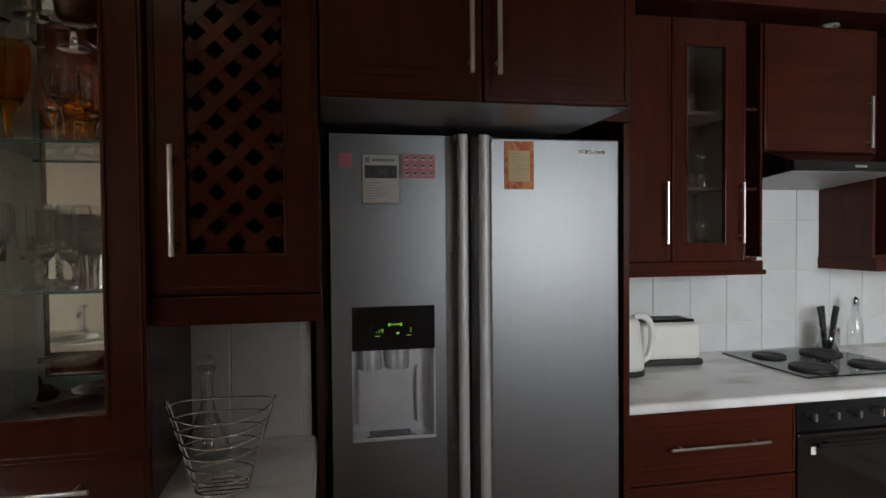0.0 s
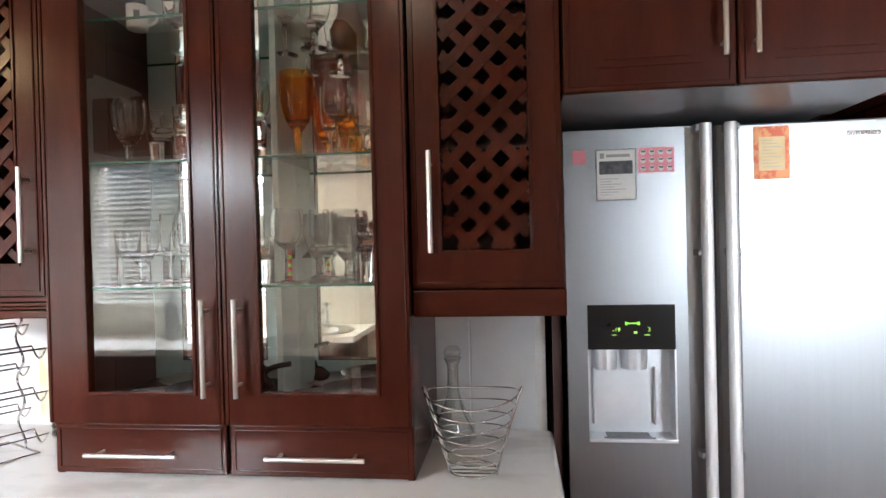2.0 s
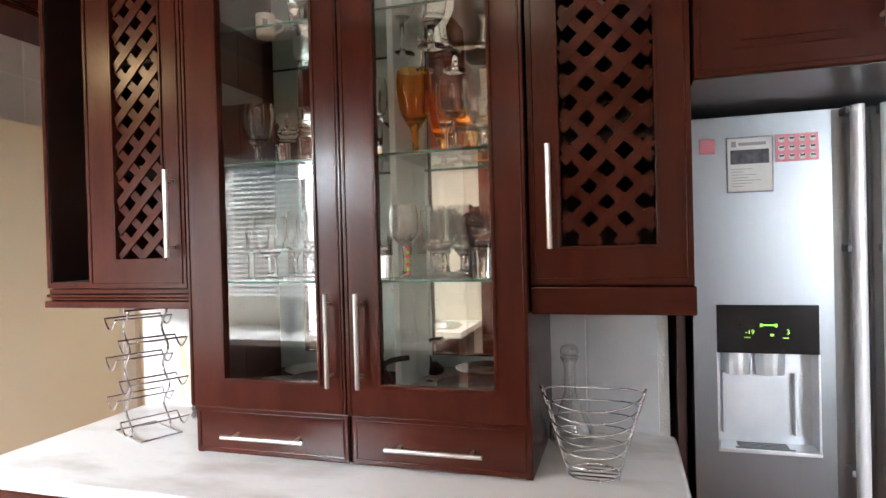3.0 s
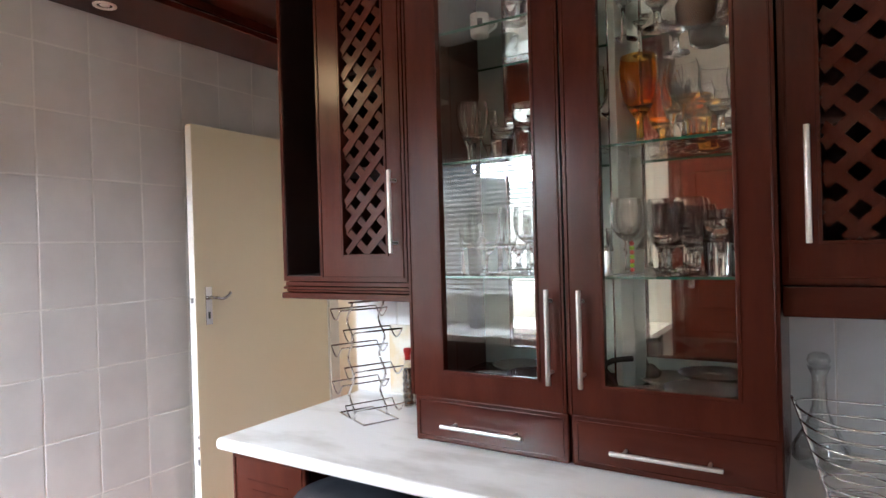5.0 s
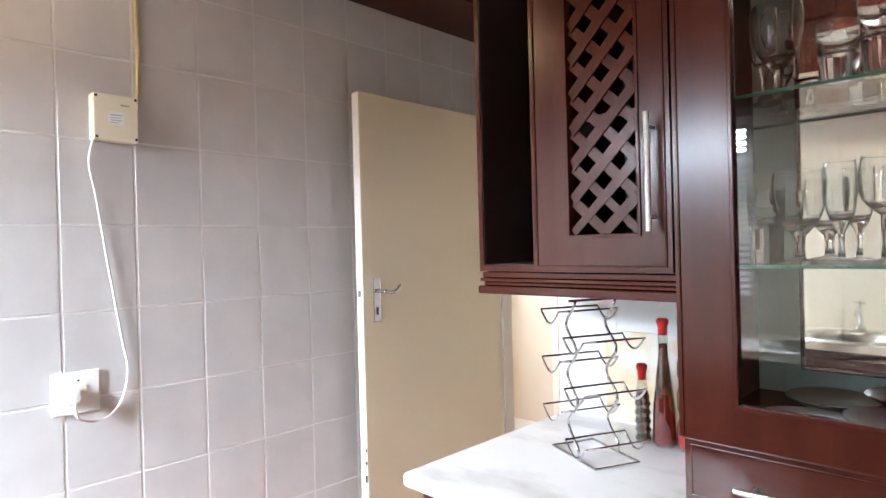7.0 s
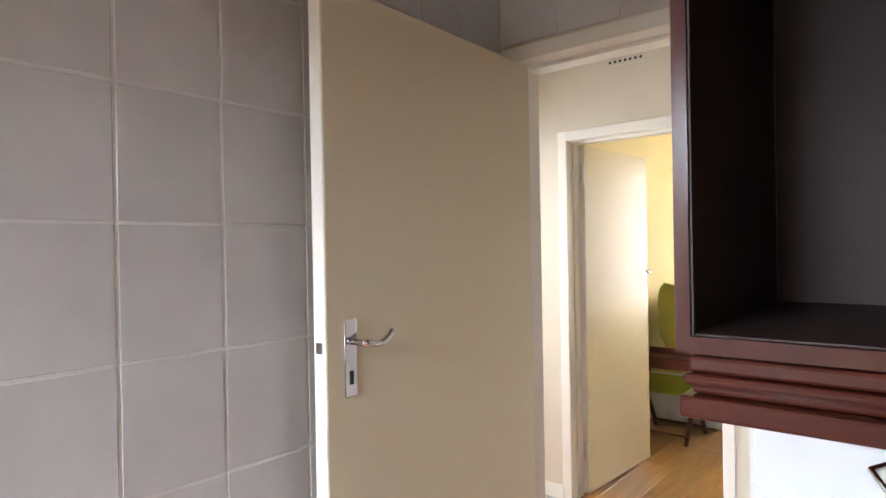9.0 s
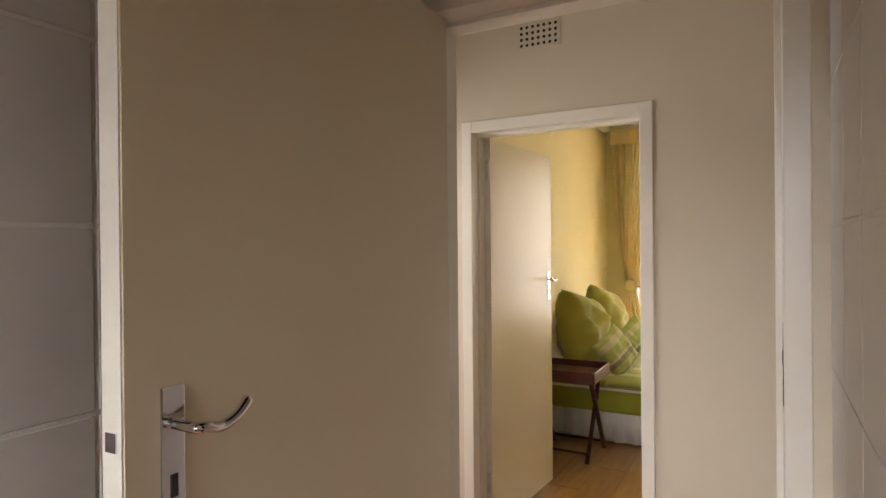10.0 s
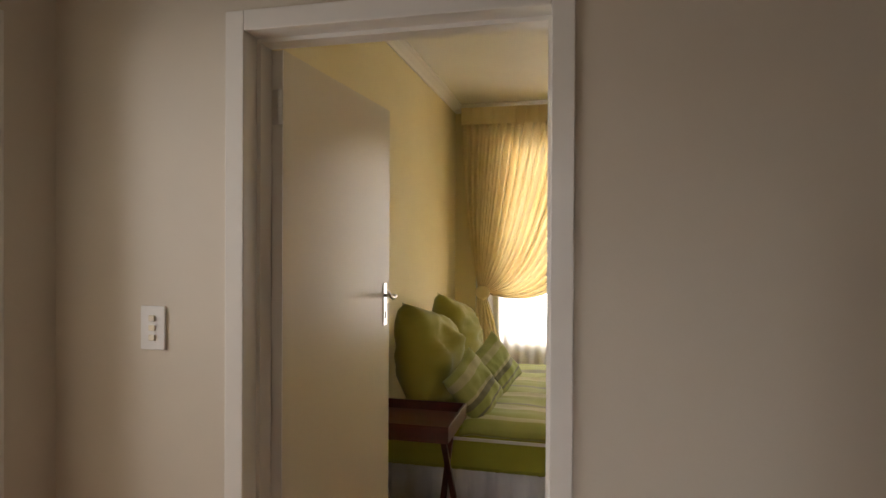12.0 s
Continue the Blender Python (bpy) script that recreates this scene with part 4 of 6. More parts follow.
wine_rack()
RED_CAP = material("red_wax", (0.50, 0.012, 0.010), 0.28, second=(0.42, 0.01, 0.01), scale=14)
PEPPER = material("peppercorns", (0.030, 0.016, 0.010), 0.25, second=(0.20, 0.10, 0.05), scale=150, contrast=(0.5, 0.62), bump=0.4, bump_scale=150, coat=0.5)
CHILI = material("dried_chillies", (0.20, 0.030, 0.012), 0.2, second=(0.04, 0.018, 0.010), scale=45, stretch=(1, 1, 0.3), contrast=(0.42, 0.58), coat=0.5)
GREEN_FILL = material("green_filling", (0.035, 0.07, 0.012), 0.35, second=(0.09, 0.12, 0.02), scale=50)
YELLOW_FILL = material("yellow_filling", (0.60, 0.42, 0.02), 0.3, second=(0.50, 0.33, 0.015), scale=40)
RED_FILL = material("red_filling", (0.42, 0.018, 0.008), 0.3, second=(0.34, 0.03, 0.01), scale=40)


WINE_FILL = material("dark_red_oil", (0.15, 0.012, 0.010), 0.12, second=(0.09, 0.010, 0.008), scale=30, coat=0.5)

def spice_bottle(label, x, y, profile, fills, cap_z, cap_r):
    t = thing("spice_bottle", label, "bottle", Matrix.Translation((x, y, 0.9)), "decorative spice bottles")
    inner = [(max(r - 0.002, 0.001), z) for r, z in profile]
    part("bottle_glass", lathe(bmesh.new(), [(0.001, 0.0006)] + profile, 24), CLEAR, t, smooth=True)
    for z0, z1, mat, what in fills:
        pts = [(r, z) for r, z in inner if z0 < z < z1]

        def radius(zz):
            for (ra, za), (rb, zb) in zip(inner, inner[1:]):
                if za <= zz <= zb and zb > za:
                    return ra + (rb - ra) * (zz - za) / (zb - za)
            return inner[-1][0]
        pts = [(0.001, z0), (radius(z0), z0 + 0.0005)] + pts + [(radius(z1), z1), (0.001, z1)]
        part("filling", lathe(bmesh.new(), pts, 24), mat, t, what, smooth=True)
    part("cap", lathe(bmesh.new(), [(cap_r * 0.9, cap_z), (cap_r * 0.92, cap_z + 0.02), (cap_r * 1.15, cap_z + 0.028), (cap_r * 1.2, cap_z + 0.036), (cap_r * 0.9, cap_z + 0.042), (0.002, cap_z + 0.043)], 20), RED_CAP, t, "red wax cap", smooth=True)


spice_bottle("small bottle of layered peppercorns with a red cap", 1.512, 3.225, [(0.019, 0.002)] + [(0.0195 + 0.0022 * math.sin(k * math.pi / 2), 0.008 + 0.0056 * k) for k in range(21)] + [(0.013, 0.145), (0.011, 0.17)], [(0.006, 0.135, PEPPER, "layered peppercorns")], 0.165, 0.012)
spice_bottle("slim bottle of chillies in oil with a red cap", 1.566, 3.235, [(0.028, 0.002), (0.031, 0.012), (0.028, 0.10), (0.019, 0.18), (0.0128, 0.235), (0.012, 0.29)], [(0.006, 0.135, WINE_FILL, "dark red oil"), (0.1355, 0.262, CHILI, "dried chillies in oil")], 0.285, 0.013)
spice_bottle("tall bulbed bottle of green, yellow and red pickles", 1.632, 3.235,
             [(0.026, 0.002), (0.032, 0.02), (0.032, 0.06), (0.024, 0.088), (0.031, 0.11), (0.031, 0.145), (0.022, 0.168), (0.030, 0.19), (0.029, 0.222), (0.016, 0.25), (0.013, 0.315)],
             [(0.006, 0.088, RED_FILL, "red filling"), (0.0885, 0.168, YELLOW_FILL, "yellow filling"), (0.1685, 0.275, GREEN_FILL, "green filling")], 0.31, 0.0145)
DECOR = material("decor_tile", (0.60, 0.48, 0.31), 0.25, second=(0.62, 0.60, 0.53), scale=11, detail=5, contrast=(0.42, 0.62))

# kettle, toaster, knife jar by the hob
t = thing("kettle", "white plastic electric kettle beside the fridge", "kettle", Matrix.Translation((4.265, 3.86, 0.9)))
part("base", lathe(bmesh.new(), [(0.085, 0.0), (0.085, 0.018), (0.078, 0.022), (0.002, 0.022)], 28), BLACK_MATT, t, smooth=False)
part("body", lathe(bmesh.new(), [(0.002, 0.023), (0.082, 0.023), (0.085, 0.05), (0.078, 0.14), (0.066, 0.215), (0.055, 0.232), (0.02, 0.238), (0.002, 0.238)], 32), WHITE_PLASTIC, t, smooth=True)
part("handle", tube(bmesh.new(), smooth_path([(0.05, 0, 0.232), (0.085, 0, 0.238), (0.122, 0, 0.21), (0.132, 0, 0.14), (0.115, 0, 0.07), (0.078, 0, 0.045)], 6), 0.014, 12), WHITE_PLASTIC, t, smooth=True)
part("lid_knob", lathe(bmesh.new(), [(0.016, 0.238), (0.014, 0.252), (0.002, 0.254)], 16), BLACK_MATT, t, smooth=False)
t = thing("toaster", "white two-slice toaster with a black base on the worktop", "toaster", pose(4.545, 4.02, 0.9, 0, 0, -4))
part("body", box(bmesh.new(), -0.14, 0.14, -0.085, 0.085, 0.02, 0.19, bevel=0.03, segments=4), WHITE_PLASTIC, t, smooth=True)
part("base", box(bmesh.new(), -0.146, 0.146, -0.09, 0.09, 0.0, 0.03, bevel=0.01), BLACK_MATT, t)
tp = part("top_plate", box(bmesh.new(), -0.12, 0.12, -0.062, 0.062, 0.188, 0.202, bevel=0.006), BLACK, t)
part("slot", boxes((-0.095, 0.095, -0.038, -0.012, 0.2022, 0.204), (-0.095, 0.095, 0.012, 0.038, 0.2022, 0.204)), BLACK_MATT, tp)
part("lever", box(bmesh.new(), -0.152, -0.138, -0.018, 0.018, 0.12, 0.132, bevel=0.003), BLACK_MATT, t)
part("cord", tube(bmesh.new(), smooth_path([(-0.13, 0.08, 0.012), (-0.17, 0.06, 0.06), (-0.19, 0.0, 0.03), (-0.16, -0.06, 0.004), (-0.15, -0.1, 0.004)], 6), 0.003, 8), BLACK_MATT, t, smooth=True)
t = thing("knife_jar", "glass jar of black-handled knives beside the hob", "knife jar", Matrix.Translation((5.45, 4.05, 0.9)))
part("jar", lathe(bmesh.new(), [(0.002, 0.001), (0.05, 0.001), (0.052, 0.12), (0.0495, 0.12), (0.0475, 0.006), (0.002, 0.006)], 24), CLEAR, t, smooth=True)
for k, (dx, dy) in enumerate(((-0.03, 0.0), (0.0, 0.02), (0.02, -0.015), (0.035, 0.01))):
    part("knife", tube(bmesh.new(), [(dx * 0.4, dy * 0.4, 0.01), (dx, dy, 0.11), (dx * 1.3, dy * 1.3, 0.17), (dx * 1.7, dy * 1.6, 0.22)], 0.010, 10), BLACK_MATT, t, smooth=True)
t = thing("oil_cruet", "clear glass cruet with a metal top by the hob", "bottle", Matrix.Translation((5.62, 4.06, 0.9)))
part("bottle_glass", lathe(bmesh.new(), [(0.001, 0.001), (0.035, 0.001), (0.036, 0.12), (0.018, 0.17), (0.014, 0.22)], 20), CLEAR, t, smooth=True)
part("cap", lathe(bmesh.new(), [(0.017, 0.22), (0.016, 0.25), (0.004, 0.262)], 16), CHROME, t, smooth=True)

# ---- glassware in the display cabinet ----


def glass_profile(kind, h):
    """The wall of a thin blown glass, from the foot to the rim."""
    if kind == "goblet":
        return [(0.001, 0.0), (0.034, 0.0), (0.033, 0.003), (0.008, 0.009), (0.005, 0.03), (0.006, 0.45 * h), (0.022, 0.52 * h), (0.033, 0.60 * h), (0.038, 0.68 * h), (0.039, 0.8 * h), (0.0365, 0.92 * h), (0.033, h), (0.0325, h + 0.0006)]
    if kind == "flute":
        return [(0.001, 0.0), (0.030, 0.0), (0.029, 0.003), (0.007, 0.008), (0.0045, 0.03), (0.006, 0.30 * h), (0.018, 0.42 * h), (0.0235, 0.52 * h), (0.027, 0.68 * h), (0.0273, 0.85 * h), (0.026, h), (0.0255, h + 0.0006)]
    if kind == "tulip":
        return [(0.001, 0.0), (0.036, 0.0), (0.035, 0.004), (0.010, 0.010), (0.008, 0.03), (0.010, 0.30 * h), (0.028, 0.42 * h), (0.037, 0.52 * h), (0.042, 0.62 * h), (0.046, 0.80 * h), (0.0455, 0.9 * h), (0.043, h), (0.0425, h + 0.0006)]
    return [(0.001, 0.0), (0.028, 0.0), (0.030, 0.004), (0.032, 0.5 * h), (0.034, h), (0.0335, h + 0.0006)]


BEAD_RED, BEAD_GREEN = RED_CAP, material("lime_bead", (0.32, 0.6, 0.03), 0.25, second=(0.26, 0.5, 0.02), scale=30)
PROTO = {}
NAMES = {"goblet": "wine_glass", "flute": "champagne_flute", "tulip": "wine_goblet", "tumbler": "tumbler"}


def walled(profile, wall=0.0016):
    """The outline of a glass with a wall: up the outside, and down the inside of the bowl."""
    low = max(k for k, (r, z) in enumerate(profile) if r <= 0.011 or z < 0.006)
    inside = [(max(r - wall, 0.0012), z + (wall if k == 0 else 0)) for k, (r, z) in enumerate(profile[low + 1:])]
    return profile + inside[::-1] + [(0.0006, inside[0][1])]


def drinking_glass(kind, h, x, y, z, mat=None, colour="clear"):
    mat = mat or BLOWN
    key = (kind, h, colour)
    m = pose(x, y, z, 0, 0, random.uniform(0, 360))
    if key in PROTO:
        return copy_thing(PROTO[key], m)
    t = tagged(part(NAMES[kind], lathe(bmesh.new(), walled(glass_profile(kind, h)), 28, cap=True), mat, smooth=True), f"{colour} glass {NAMES[kind].replace('_', ' ')} on a glass shelf", "glass", "glassware in the display cabinet")
    t.matrix_world = m
    PROTO[key] = t
    return t


S1, S2, S3, S0 = 1.3735, 1.6935, 1.9695, 1.0575
for kind, h, x, y in (("goblet", 0.19, 2.335, 3.06), ("tulip", 0.175, 2.43, 3.04), ("tulip", 0.165, 2.495, 3.10), ("tumbler", 0.15, 2.545, 3.02), ("tumbler", 0.15, 2.615, 3.08), ("tumbler", 0.11, 2.585, 3.20),
                      ("flute", 0.19, 2.40, 3.22), ("tumbler", 0.12, 2.30, 3.20), ("goblet", 0.19, 2.47, 3.24), ("tumbler", 0.12, 2.262, 3.08),
                      ("goblet", 0.19, 2.06, 3.10), ("goblet", 0.19, 2.12, 3.20), ("flute", 0.19, 1.99, 3.16), ("tulip", 0.175, 1.93, 3.08), ("flute", 0.19, 2.135, 3.05), ("tumbler", 0.15, 1.86, 3.18)):
    drinking_glass(kind, h, x, 3.01 + (y - 3.02) * 0.42, S1)
for kind, h, x, y in (("goblet", 0.19, 2.475, 3.08), ("tulip", 0.165, 2.555, 3.06), ("tulip", 0.165, 2.61, 3.18), ("flute", 0.19, 2.44, 3.20), ("goblet", 0.19, 2.285, 3.22),
                      ("tulip", 0.175, 1.90, 3.08), ("tumbler", 0.11, 2.0, 3.06), ("tumbler", 0.15, 2.06, 3.10), ("tumbler", 0.15, 2.11, 3.14), ("tumbler", 0.15, 2.145, 3.04), ("flute", 0.19, 1.86, 3.2)):
    drinking_glass(kind, h, x, 3.01 + (y - 3.02) * 0.42, S2)
drinking_glass("tulip", 0.215, 2.375, 3.02, S2, AMBER, "amber")
drinking_glass("tumbler", 0.11, 2.50, 3.06, S2, AMBER, "amber")
drinking_glass("goblet", 0.205, 2.262, 3.02, S2, GREEN_GLASS, "green-stemmed")
for kind, h, x, y in (("tulip", 0.165, 2.42, 3.08), ("tumbler", 0.15, 2.56, 3.16), ("tulip", 0.165, 2.60, 3.06), ("tumbler", 0.12, 2.05, 3.05), ("tumbler", 0.15, 2.12, 3.1), ("goblet", 0.19, 2.33, 3.15)):
    drinking_glass(kind, h, x, 3.01 + (y - 3.02) * 0.42, S3 if x > 2.3 else S3 + 0.09)
SMOKED = material("brown_ceramic", (0.07, 0.03, 0.015), 0.25, second=(0.12, 0.05, 0.02), scale=12)
t = tagged(part("vase", lathe(bmesh.new(), [(0.03, 0), (0.045, 0.01), (0.05, 0.05), (0.03, 0.09), (0.026, 0.13), (0.034, 0.15), (0.031, 0.15), (0.02, 0.13), (0.02, 0.1)], 24), SMOKED, smooth=True), "small brown ceramic vase on a glass shelf", "vase")
t.matrix_world = Matrix.Translation((2.505, 3.06, S3))
t = thing("mug", "white mug with a dark emblem on the top shelf", "mug", pose(1.925, 3.05, S3 + 0.09, 0, 0, 30) @ Matrix.Diagonal((0.74, 0.74, 0.74, 1)))
part("body", lathe(bmesh.new(), [(0.001, 0), (0.034, 0), (0.036, 0.006), (0.037, 0.085), (0.034, 0.085), (0.033, 0.008), (0.001, 0.008)], 28), PAPER, t, smooth=True)
part("handle", tube(bmesh.new(), smooth_path([(0.035, 0, 0.07), (0.06, 0, 0.065), (0.064, 0, 0.04), (0.036, 0, 0.018)], 5), 0.005, 8), PAPER, t, smooth=True)
part("emblem", box(bmesh.new(), -0.01, 0.01, -0.0395, -0.0365, 0.03, 0.06, bevel=0.001), INK, t)
for kind, h, x, y, z in (("tumbler", 0.11, 4.60, 3.97, 1.6865), ("tumbler", 0.11, 4.68, 3.96, 1.6865), ("goblet", 0.19, 4.74, 4.03, 1.6865), ("goblet", 0.19, 4.61, 3.98, 1.3785), ("tulip", 0.165, 4.70, 3.97, 1.3785), ("tumbler", 0.15, 4.65, 4.07, 1.3785), ("tumbler", 0.12, 4.64, 3.98, 2.0165)):
    drinking_glass(kind, h, x, y, z)
# bead stem of one goblet
t = thing("beaded_wine_glass", "wine glass with a red and lime beaded stem", "glass", Matrix.Translation((2.355, 2.995, S1)))
part("bowl", lathe(bmesh.new(), [(0.001, 0.085), (0.02, 0.092), (0.036, 0.12), (0.038, 0.15), (0.034, 0.19), (0.0335, 0.1906)], 28, cap=False), CLEAR, t, smooth=True)
part("foot", lathe(bmesh.new(), [(0.001, 0.0), (0.034, 0.0), (0.033, 0.003), (0.006, 0.008), (0.001, 0.009)], 28), CLEAR, t, smooth=True)
for k in range(7):
    part("bead", lathe(bmesh.new(), [(0.002, 0.010 + 0.0107 * k), (0.006, 0.013 + 0.0107 * k), (0.006, 0.0175 + 0.0107 * k), (0.002, 0.0205 + 0.0107 * k)], 14), BEAD_RED if k % 2 == 0 else BEAD_GREEN, t, smooth=True)
# plates and dark dishes on the cabinet's floor
PLATE = material("grey_glazed_plate", (0.42, 0.44, 0.43), 0.15, second=(0.36, 0.38, 0.37), scale=8)
DARK_DISH = material("dark_dish", (0.03, 0.028, 0.028), 0.18, second=(0.05, 0.045, 0.045), scale=10)
for x, y, z, r, mat, lab in ((2.385, 3.045, S0, 0.088, PLATE, "pale grey side plate on the cabinet floor"), (2.50, 3.055, S0 + 0.023, 0.092, DARK_DISH, "dark serving plate on the cabinet floor"),
                             (1.93, 3.045, S0, 0.088, PLATE, "pale grey side plate on the cabinet floor"), (2.08, 3.05, S0 + 0.023, 0.09, DARK_DISH, "dark serving plate on the cabinet floor"),
                             (2.615, 3.03, S0, 0.04, PLATE, "small pale saucer on the cabinet floor")):
    t = tagged(part("plate", lathe(bmesh.new(), [(0.001, 0), (r * 0.6, 0), (r * 0.68, 0.004), (r, 0.020), (r, 0.0225), (r * 0.66, 0.008), (0.001, 0.005)], 36), mat, smooth=True), lab, "plate", "plates in the display cabinet")
    t.matrix_world = Matrix.Translation((x, y, z))
t = thing("dark_bird_ornament", "dark metal ornament with a curved neck on the plates", "ornament", Matrix.Translation((2.30, 2.995, S0)))
part("stem", tube(bmesh.new(), smooth_path([(0, 0, 0.002), (0.005, 0, 0.05), (-0.02, 0, 0.085), (0.0, 0, 0.105), (0.05, 0, 0.115)], 6), 0.007, 10), DARK_DISH, t, smooth=True)
part("body", lathe(bmesh.new(), [(0.001, 0.0), (0.045, 0.003), (0.05, 0.02), (0.03, 0.04), (0.001, 0.045)], 20), DARK_DISH, t, smooth=True)
# crockery glimpsed behind the lattices
for x, y, z in ((2.80, 3.14, 2.0), (2.88, 3.16, 2.0), (2.93, 3.10, 2.0), (1.53, 3.12, 2.0), (1.60, 3.14, 2.0), (1.56, 3.10, 1.70)):
    drinking_glass("tumbler", 0.11, x, y, z + 0.009)
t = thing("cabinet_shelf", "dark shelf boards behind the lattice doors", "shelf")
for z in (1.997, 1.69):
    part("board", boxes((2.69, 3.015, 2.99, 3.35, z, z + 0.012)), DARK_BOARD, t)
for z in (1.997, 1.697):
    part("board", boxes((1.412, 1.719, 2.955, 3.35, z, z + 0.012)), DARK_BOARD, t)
# ---- doors and frames ----


def lever_handle(parent, m, flip=1):
    """A long back plate with a swept lever, in the local xz plane, lever towards +x * flip, y out of the door."""
    pl = part("handle_plate", boxes((-0.018, 0.018, -0.004, 0.0, -0.088, 0.085), bevel=0.002), CHROME, parent, "chrome handle plate")
    pl.matrix_world = m
    pts = [(0, -0.004, 0.035), (0, -0.045, 0.035), (flip * 0.012, -0.052, 0.034), (flip * 0.036, -0.052, 0.029), (flip * 0.062, -0.052, 0.037), (flip * 0.084, -0.05, 0.054)]
    lv = part("lever", tube(bmesh.new(), smooth_path(pts, 5), 0.0075, 10), CHROME, pl, "curved chrome lever", smooth=True)
    kh = part("keyhole", boxes((-0.005, 0.005, -0.0055, -0.0038, -0.06, -0.03)), BLACK_MATT, pl)
    return pl


kd = thing("door_1", "cream painted flush door standing open into the kitchen", "door", pose(0.352, 4.052, 0.008, 0, 0, 0.6), kind="structure")
DW = 0.852
leaf = part("leaf", boxes((-0.02, 0.02, -DW, 0.0, 0.0, 2.030), bevel=0.0015), CREAM_DOOR, kd)
part("edge_strip", boxes((-0.0185, 0.0185, -DW - 0.0025, -DW + 0.0005, 0.001, 2.023)), FRAME_WHITE, kd, "white painted door edge")
lever_handle(kd, kd.matrix_world @ pose(0.0201, -DW + 0.066, 1.212, 0, 0, 90), 1)
part("latch_plate", boxes((-0.010, 0.010, -DW - 0.0045, -DW - 0.002, 1.227, 1.251)), CHROME, kd, "steel latch plate")
part("chips", boxes((0.006, 0.0188, -DW - 0.0035, -DW - 0.0022, 0.50, 0.53), (0.010, 0.0188, -DW - 0.0035, -DW - 0.0022, 0.62, 0.635), (0.008, 0.0188, -DW - 0.0035, -DW - 0.0022, 0.57, 0.585)), BLACK_MATT, kd, "dark chips in the paint")
hg = bmesh.new()
for z in (0.22, 1.80):
    rod(hg, (-0.024, 0.004, z - 0.05), (-0.024, 0.004, z + 0.05), 0.006, 10)
part("hinge", hg, NICKEL, kd)


def door_frame(name, label, x0, x1, ya, yb, top, face=0.045, proud=0.008, mat=FRAME_WHITE):
    """A pressed frame round an opening, showing on both faces of the wall."""
    t = tagged(new(name), label, "door frame", kind="structure")
    for n, r in (("jamb", (x0 - face, x0 + 0.012, ya - proud, yb + proud, 0, top + face)), ("jamb", (x1 - 0.012, x1 + face, ya - proud, yb + proud, 0, top + face)),
                 ("head", (x0 + 0.0125, x1 - 0.0125, ya - proud, yb + proud, top - 0.012, top + face))):
        part(n, boxes(r, bevel=0.003), mat, t)
    part("stop", boxes((x0 + 0.0122, x0 + 0.024, (ya + yb) / 2, yb, 0, top - 0.0245), (x1 - 0.024, x1 - 0.0122, (ya + yb) / 2, yb, 0, top - 0.0245),
                       (x0 + 0.0122, x1 - 0.0122, (ya + yb) / 2, yb, top - 0.024, top - 0.0122)), mat, t)
    return t


f = door_frame("door_frame_1", "cream painted frame of the kitchen door", 0.298, 1.100, DOOR_Y, DOOR_Y + 0.14, 2.075, 0.035)
part("strike_plate", boxes((1.0865, 1.0878, DOOR_Y + 0.012, DOOR_Y + 0.036, 1.17, 1.33)), CHROME, f, "steel strike plate")
part("strike_hole", boxes((1.0855, 1.0866, DOOR_Y + 0.018, DOOR_Y + 0.030, 1.25, 1.275)), BLACK_MATT, f)
f = door_frame("door_frame_2", "white painted frame of the bedroom door", -0.249, 0.584, BW, BW + 0.12, 2.060, 0.043)
bd = thing("door_2", "glossy cream painted flush door standing open into the bedroom", "door", pose(-0.212, BW + 0.128, 0.012, 0, 0, -3.5), kind="structure")
part("leaf", boxes((-0.02, 0.02, 0.0, 0.815, 0.0, 2.024), bevel=0.0015), CREAM_DOOR, bd)
part("edge_strip", boxes((-0.019, 0.0195, -0.004, 0.0005, 0.0, 2.022)), FRAME_WHITE, bd)
lever_handle(bd, bd.matrix_world @ pose(0.0201, 0.765, 1.225, 0, 0, 90), -1)
hg = bmesh.new()
for z in (0.25, 1.86):
    rod(hg, (0.012, -0.008, z - 0.05), (0.012, -0.008, z + 0.05), 0.007, 10)
    box(hg, -0.012, 0.012, -0.006, -0.004, z - 0.05, z + 0.05)
part("hinge", hg, NICKEL, bd)
f = tagged(new("door_frame_3"), "white painted frame of the lobby opening", "door frame", kind="structure")
part("jamb", boxes((-1.01, -0.838, 5.225, 5.285, 0, 2.09), bevel=0.003), FRAME_WHITE, f)
part("jamb", boxes((-1.01, -0.838, 4.315, 4.375, 0, 2.09), bevel=0.003), FRAME_WHITE, f)
part("head", boxes((-1.01, -0.838, 4.3755, 5.2245, 2.04, 2.09), bevel=0.003), FRAME_WHITE, f)

# ---- passage fittings ----
t = thing("wall_vent", "cream air vent with rows of round holes high on the wall", "vent", pose(0.116, BW - 0.0005, 2.476, 90))
part("plate", boxes((-0.105, 0.105, -0.065, 0.065, 0.0, 0.004), bevel=0.001), PASSAGE_PAINT, t)
hole = bmesh.new()
lathe(hole, [(0.0078, 0.0041), (0.0076, 0.0046)], 12)
for r in range(4):
    for c in range(7):
        o = part("hole", hole.copy(), BLACK_MATT, t)
        o.location = (-0.084 + 0.028 * c, -0.042 + 0.028 * r, 0)
hole.free()
t = thing("light_switch", "white rectangular wall switch with three rockers", "light switch", pose(-0.517, BW - 0.0005, 1.245, 90))
